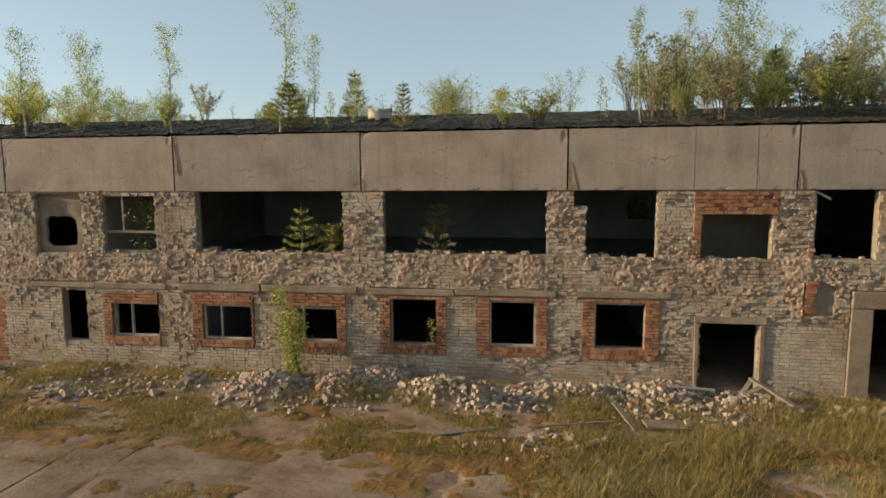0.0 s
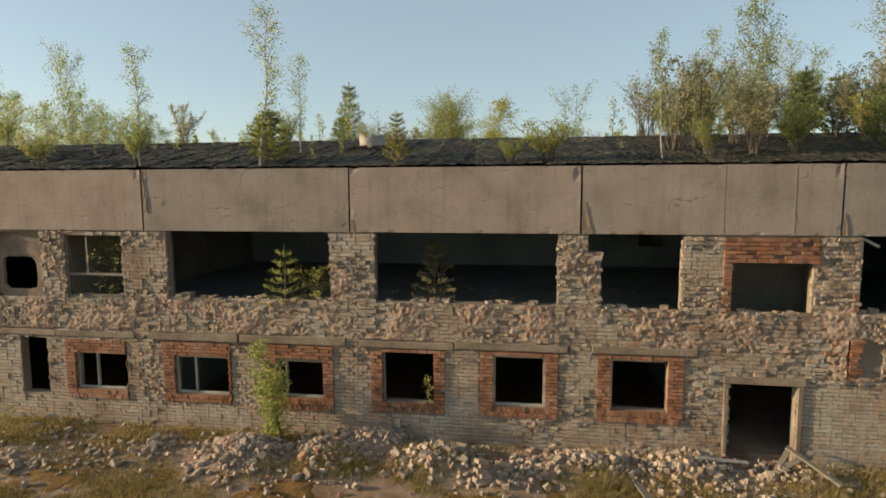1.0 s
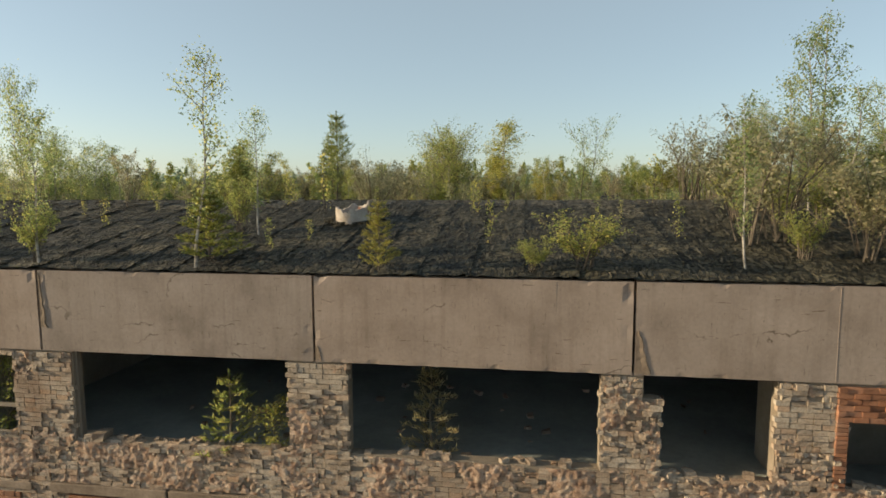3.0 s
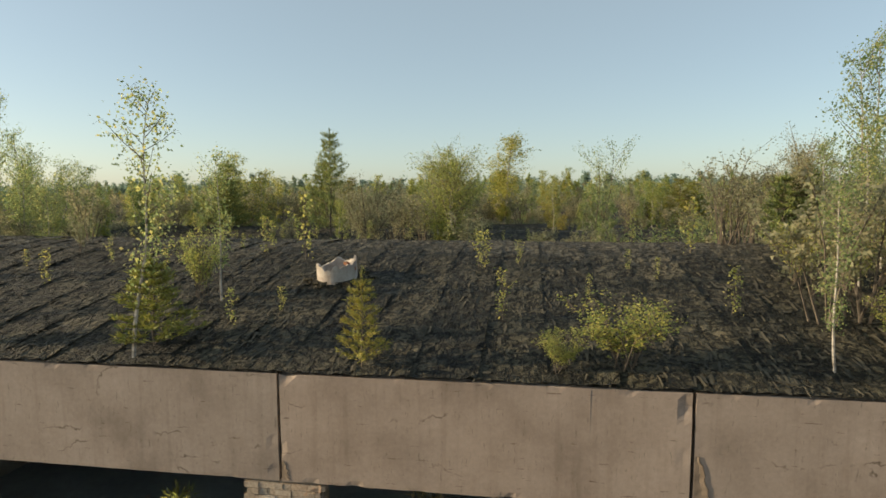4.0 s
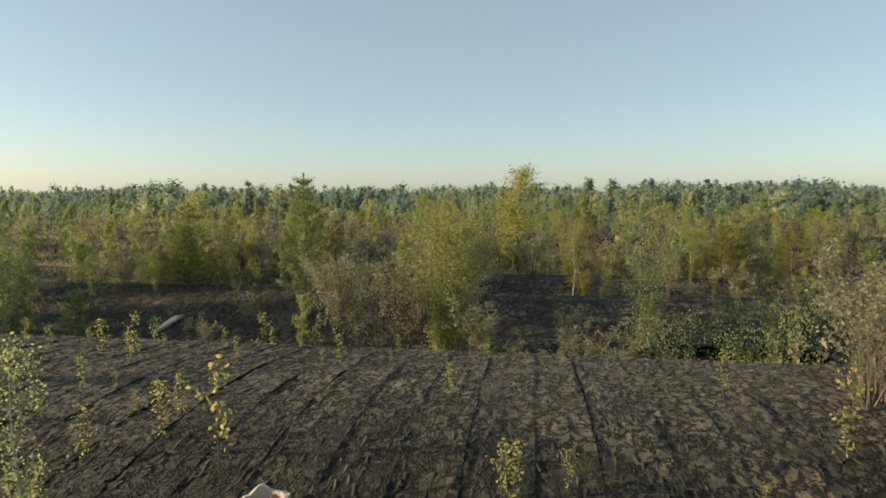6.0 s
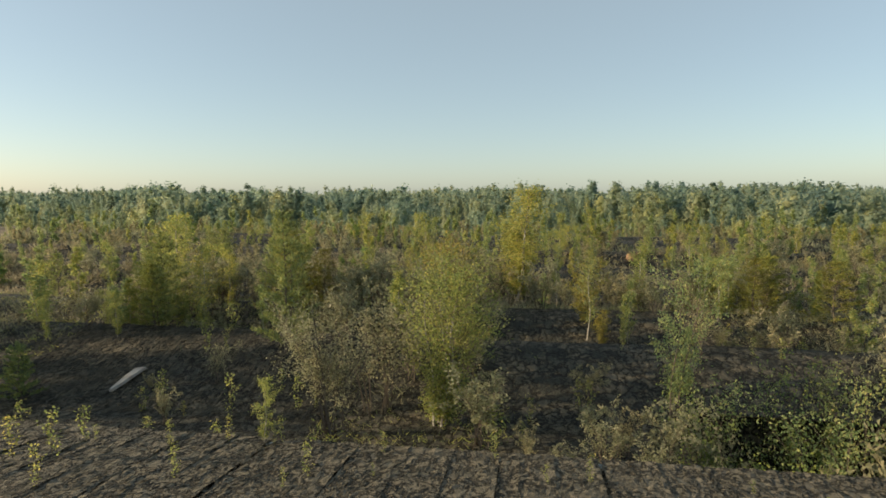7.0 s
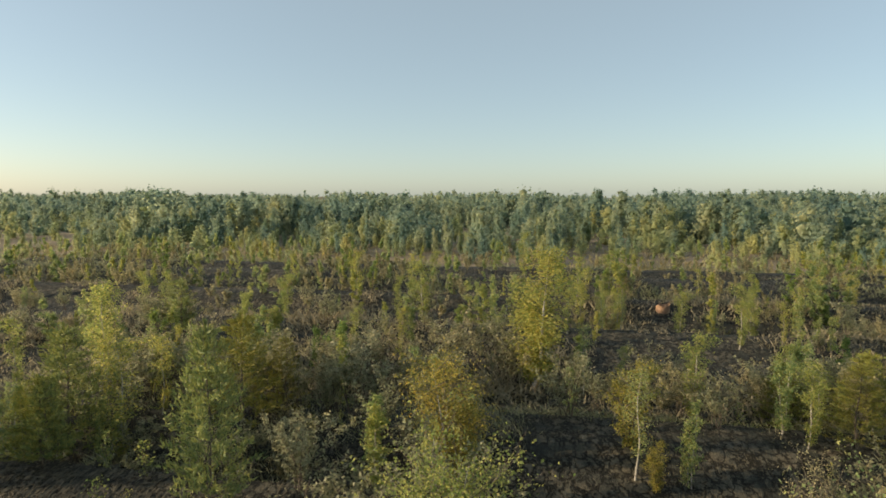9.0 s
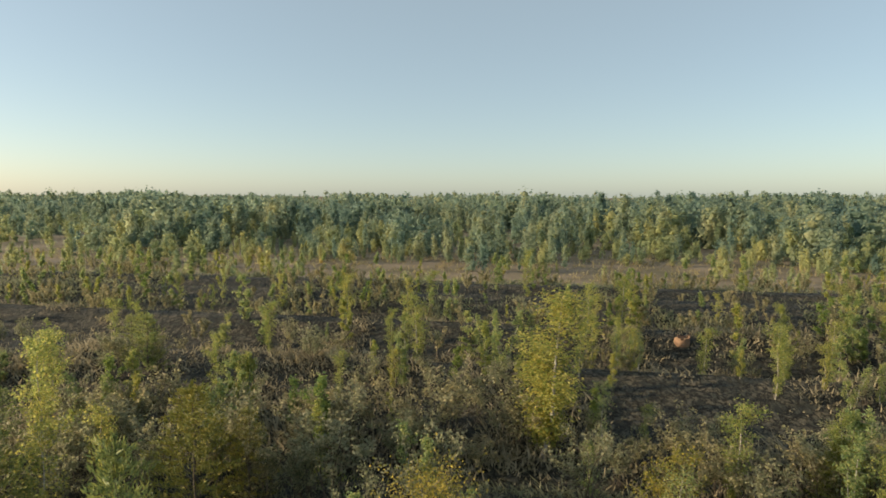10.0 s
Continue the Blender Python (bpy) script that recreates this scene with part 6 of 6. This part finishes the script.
thicket(150, (-72, 56), (48, 88), [("far1", 5.0)], (1.4, 4.0), "birch_thicket", "young yellow-green birches over the far roofs", "woods", 1, few(0.42))
thicket(120, (-72, 56), (46, 88), [("far0", 5.0)], (1.3, 3.6), "birch_thicket", "young yellow birches over the far roofs", "woods", 2, few(0.42))
thicket(60, (-72, 56), (50, 86), [("fargreen", 4.0)], (1.2, 3.2), "bush_thicket", "green bushes over the far roofs", "woods", 3, few(0.42))
thicket(560, (-74, 58), (44, 88), [("farolive", 3.0)], (0.9, 2.4), "willow_thicket", "grey-brown willows over the far roofs", "woods", 4, few(0.42))


for x, y, h in ((-2.6, 22.6, 2.6), (-1.2, 24.2, 3.0), (-3.4, 25.5, 2.8), (-0.6, 26.3, 2.4), (-2.0, 28.0, 2.9), (0.2, 23.0, 2.0)):
    plant("mid%d" % PLAN.randrange(4), "birch_tree", x, y, h, 5.0, YOUNG, "tree", "valley trees", PLAN.uniform(0, 360), 1.2)
scatter(55, (-18, 1), (24.5, 35), WL + MO, (1.2, 2.8), WILD, "shrub", "valley shrubs", "willow_shrub")
scatter(14, (-18, -5), (25, 36), M4 + MG, (1.8, 3.4), YOUNG, "tree", "valley trees", "birch_tree")
scatter(24, (3, 16), (29, 36), MO + WL, (1.2, 2.4), WILD, "shrub", "valley shrubs", "willow_shrub")
scatter(8, (3, 18), (28.5, 36), M4, (1.6, 3.0), YOUNG, "tree", "valley trees", "birch_tree")


# low weeds, dry stalks and seedlings that cover the rear roofs
def weeds(n, xr, yr, seed, mat, name, label, hr, size, bare, blades=6, sparse=0.45):
    r = random.Random(seed)
    p_ = Pieces()
    while n:
        x, y = r.uniform(*xr), r.uniform(*yr)
        d = sparse + 1.1 * noise.noise((x * 0.22, y * 0.22, seed))
        if not lane(x, y):
            d -= bare
        if r.random() > d or (6.2 < x < 13.4 and y < 18.8):
            continue
        n -= 1
        top = support(x, y) + r.uniform(*hr) * (0.5 + d)
        foot = support(x, y) - 0.02
        for _ in range(blades):
            bx, by, an = x + r.gauss(0, 0.14 + size * 0.5), y + r.gauss(0, 0.14 + size * 0.5), r.uniform(0, 6.28)
            h, w, lay = (top - foot) * r.uniform(0.4, 1.2), size * r.uniform(0.05, 0.17), r.uniform(0.1, 1.3)
            cx, sx = math.cos(an), math.sin(an)
            k = len(p_.v)
            p_.v += [(bx - sx * w, by + cx * w, foot + h * 0.25), (bx + sx * w, by - cx * w, foot + h * 0.35), (bx + cx * h * lay, by + sx * h * lay, foot + h)]
            p_.f.append((k, k + 1, k + 2))
    tagged(part(name, p_.mesh(name, mat)), label, "weeds", kind="stuff")


weeds(7000, (-34, 30), (12.6, 31), 3, M_olive, "weeds", "low grey-brown weeds over the rear roofs", (0.05, 0.34), 0.13, 1.05)
weeds(2600, (-30, 26), (12.6, 31), 4, M_leafy, "yellow_weeds", "low yellow weeds over the rear roofs", (0.04, 0.22), 0.05, 0.9)
weeds(11000, (-46, 44), (31, 56), 5, M_brush, "weeds", "low grey-brown weeds over the rear roofs", (0.1, 0.55), 0.40, 0.5)
weeds(8000, (-74, 60), (56, 88), 6, M_olive, "weeds", "low grey-green weeds over the rear roofs", (0.15, 0.7), 0.65, 0.5)


weeds(3500, (-150, 110), (86, 190), 7, M_dry, "meadow_grass", "tall dry grass in the clearing before the woods", (0.4, 1.2), 1.1, 0.3, 5)


# ---------------------------------------------------------------- far woods
def front(x):
    return 150 - 0.16 * x + 40 * noise.noise((x * 0.014 + 2, 1.5, 8)) + 25 * noise.noise((x * 0.06, 4.5, 3))


def clumpy(seed, h, wide, kind, clumps, leaves, size):
    """One distant tree: ragged clumps up the stem, each a rough heart wrapped in leaves that face outwards."""
    r = np.random.default_rng(seed)
    bm = bmesh.new()
    bmesh.ops.create_icosphere(bm, subdivisions=1, radius=1.0)
    hv = np.array([v.co[:] for v in bm.verts])
    hf = np.array([[v.index for v in f.verts] for f in bm.faces])
    bm.free()
    vs, fs, base = [], [], 0
    lows = {"birch": 0.16, "pine": 0.08, "round": 0.06}[kind]
    for k in range(clumps):
        f = lows + (0.97 - lows) * (k + r.uniform(0.1, 0.9)) / clumps
        u = (f - lows) / (1 - lows)
        if kind == "pine":
            g = 0.14 + 0.95 * (1 - u) ** 0.9
        elif kind == "birch":
            g = 0.16 + 0.84 * math.sin(math.pi * min(1.0, 0.14 + 0.84 * u)) ** 0.8
        else:
            g = 0.25 + 0.80 * math.sin(math.pi * min(1.0, 0.22 + 0.72 * u)) ** 0.7
        rad = wide * g * r.uniform(0.55, 0.80)
        off = wide * g * r.uniform(0.10, 0.50)
        an = r.uniform(0, 6.283)
        mid = np.array([math.cos(an) * off, math.sin(an) * off, h * f - rad * 0.3])
        tall = {"birch": 1.5, "pine": 0.8, "round": 1.0}[kind]
        heart = hv * (rad * r.uniform(0.25, 0.6, (len(hv), 1))) * np.array([1, 1, tall]) + mid
        vs.append(heart)
        fs.append(hf + base)
        base += len(heart)
        n = leaves // clumps
        d = r.normal(size=(n, 3))
        d /= np.linalg.norm(d, axis=1)[:, None]
        c = mid + d * (rad * r.uniform(0.55, 1.2, (n, 1))) * np.array([1, 1, tall])
        axis = np.stack([c[:, 0], c[:, 1], (c[:, 2] - 0.45 * h) * 0.5], 1) / wide
        nn = axis * 1.2 + d * 0.35 + r.normal(size=(n, 3)) * 0.5
        nn /= np.linalg.norm(nn, axis=1)[:, None]
        a = np.cross(nn, r.normal(size=(n, 3)))
        a /= np.linalg.norm(a, axis=1)[:, None]
        b = np.cross(nn, a) * (size * r.uniform(0.4, 0.9, n))[:, None]
        a = a * (size * r.uniform(0.5, 1.1, n))[:, None]
        vs.append(np.stack([c + a, c + b - a * 0.6, c - b - a * 0.6], 1).reshape(-1, 3))
        fs.append(base + np.arange(n * 3).reshape(-1, 3))
        base += n * 3
    # the stem
    st = np.array([[math.cos(q) * 0.012 * h, math.sin(q) * 0.012 * h, 0] for q in (0, 2.1, 4.2)] + [[0, 0, h * 0.9]])
    vs.append(st)
    fs.append(np.array([(0, 1, 3), (1, 2, 3), (2, 0, 3)]) + base)
    return np.concatenate(vs), np.concatenate(fs)


def woods(seed, n, yr, hr, lod, leafage, hole=None, deep=None):
    """Distant trees, each a turned and stretched copy of a few clumpy forms, joined."""
    r = np.random.default_rng(seed)
    clumps, leaves, size = lod
    forms = [("birch", 0.22), ("birch", 0.27), ("birch", 0.18), ("round", 0.36), ("round", 0.44), ("pine", 0.22), ("birch", 0.24), ("round", 0.32)]
    forms = [(kind, clumpy(seed * 31 + k, 1.0, w, kind, clumps, leaves, size)) for k, (kind, w) in enumerate(forms)]
    out_v, out_f, base = [], [], 0
    for _ in range(n):
        y = math.sqrt(r.uniform(yr[0] ** 2, yr[1] ** 2))
        x = r.uniform(-1.02, 0.76) * (y + 20)
        if hole and hole(x, y) or deep and y > front(x) + deep:
            continue
        tall = 0.95 + 0.45 * noise.noise((x * 0.012, y * 0.012, 9)) + 0.35 * noise.noise((x * 0.05, y * 0.05, 4))
        if y > 280:          # long low ridges
            tall += 0.40 * noise.noise((x / y * 8, 3.1, 2.2)) + 0.20 * noise.noise((x / y * 30, y * 0.004, 5.2))
        h = r.uniform(*hr) * max(0.45, min(1.30, tall))
        if hole is glade:
            h *= max(0.30, min(1.0, 0.38 + (y - front(x)) / 110 + r.uniform(-0.2, 0.35)))
        pick = forms[r.integers(0, len(forms))]
        if pick[0] == "pine" and noise.noise((x * 0.02, y * 0.02, 21)) < 0.0:
            pick = forms[r.integers(0, 3)]
        v, f = pick[1]
        q, k = r.uniform(0, 6.283), h * r.uniform(0.8, 1.25)
        co, si = math.cos(q), math.sin(q)
        turned_v = np.stack([(v[:, 0] * co - v[:, 1] * si) * k + x, (v[:, 0] * si + v[:, 1] * co) * k + y, v[:, 2] * h + flat_z(x, y) - 0.1], 1)
        out_v.append(turned_v)
        out_f.append(f + base)
        base += len(v)
    return mesh_of("woods", np.concatenate(out_v).tolist(), np.concatenate(out_f).tolist(), leafage)


def clearing(x, y):
    return noise.noise((x * 0.02 + 5, y * 0.03, 2)) > 0.22 or (-20 < x < 38 and 112 < y < 165 and noise.noise((x * 0.05, y * 0.05, 7)) > -0.1)


def glade(x, y):
    """Before the ragged front of the woods."""
    return y < front(x)


# the front rows take the sunlit tint, the woods behind the haze tint
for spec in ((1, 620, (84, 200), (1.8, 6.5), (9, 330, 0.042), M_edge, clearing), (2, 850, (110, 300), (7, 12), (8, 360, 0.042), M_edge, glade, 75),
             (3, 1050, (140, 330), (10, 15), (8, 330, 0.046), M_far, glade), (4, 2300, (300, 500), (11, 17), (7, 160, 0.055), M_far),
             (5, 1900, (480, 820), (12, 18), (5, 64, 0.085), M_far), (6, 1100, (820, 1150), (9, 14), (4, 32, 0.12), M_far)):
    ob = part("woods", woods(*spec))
    tagged(ob, "mixed birch and pine woods in the distance, sun and haze in their tints", "woods", kind="stuff")
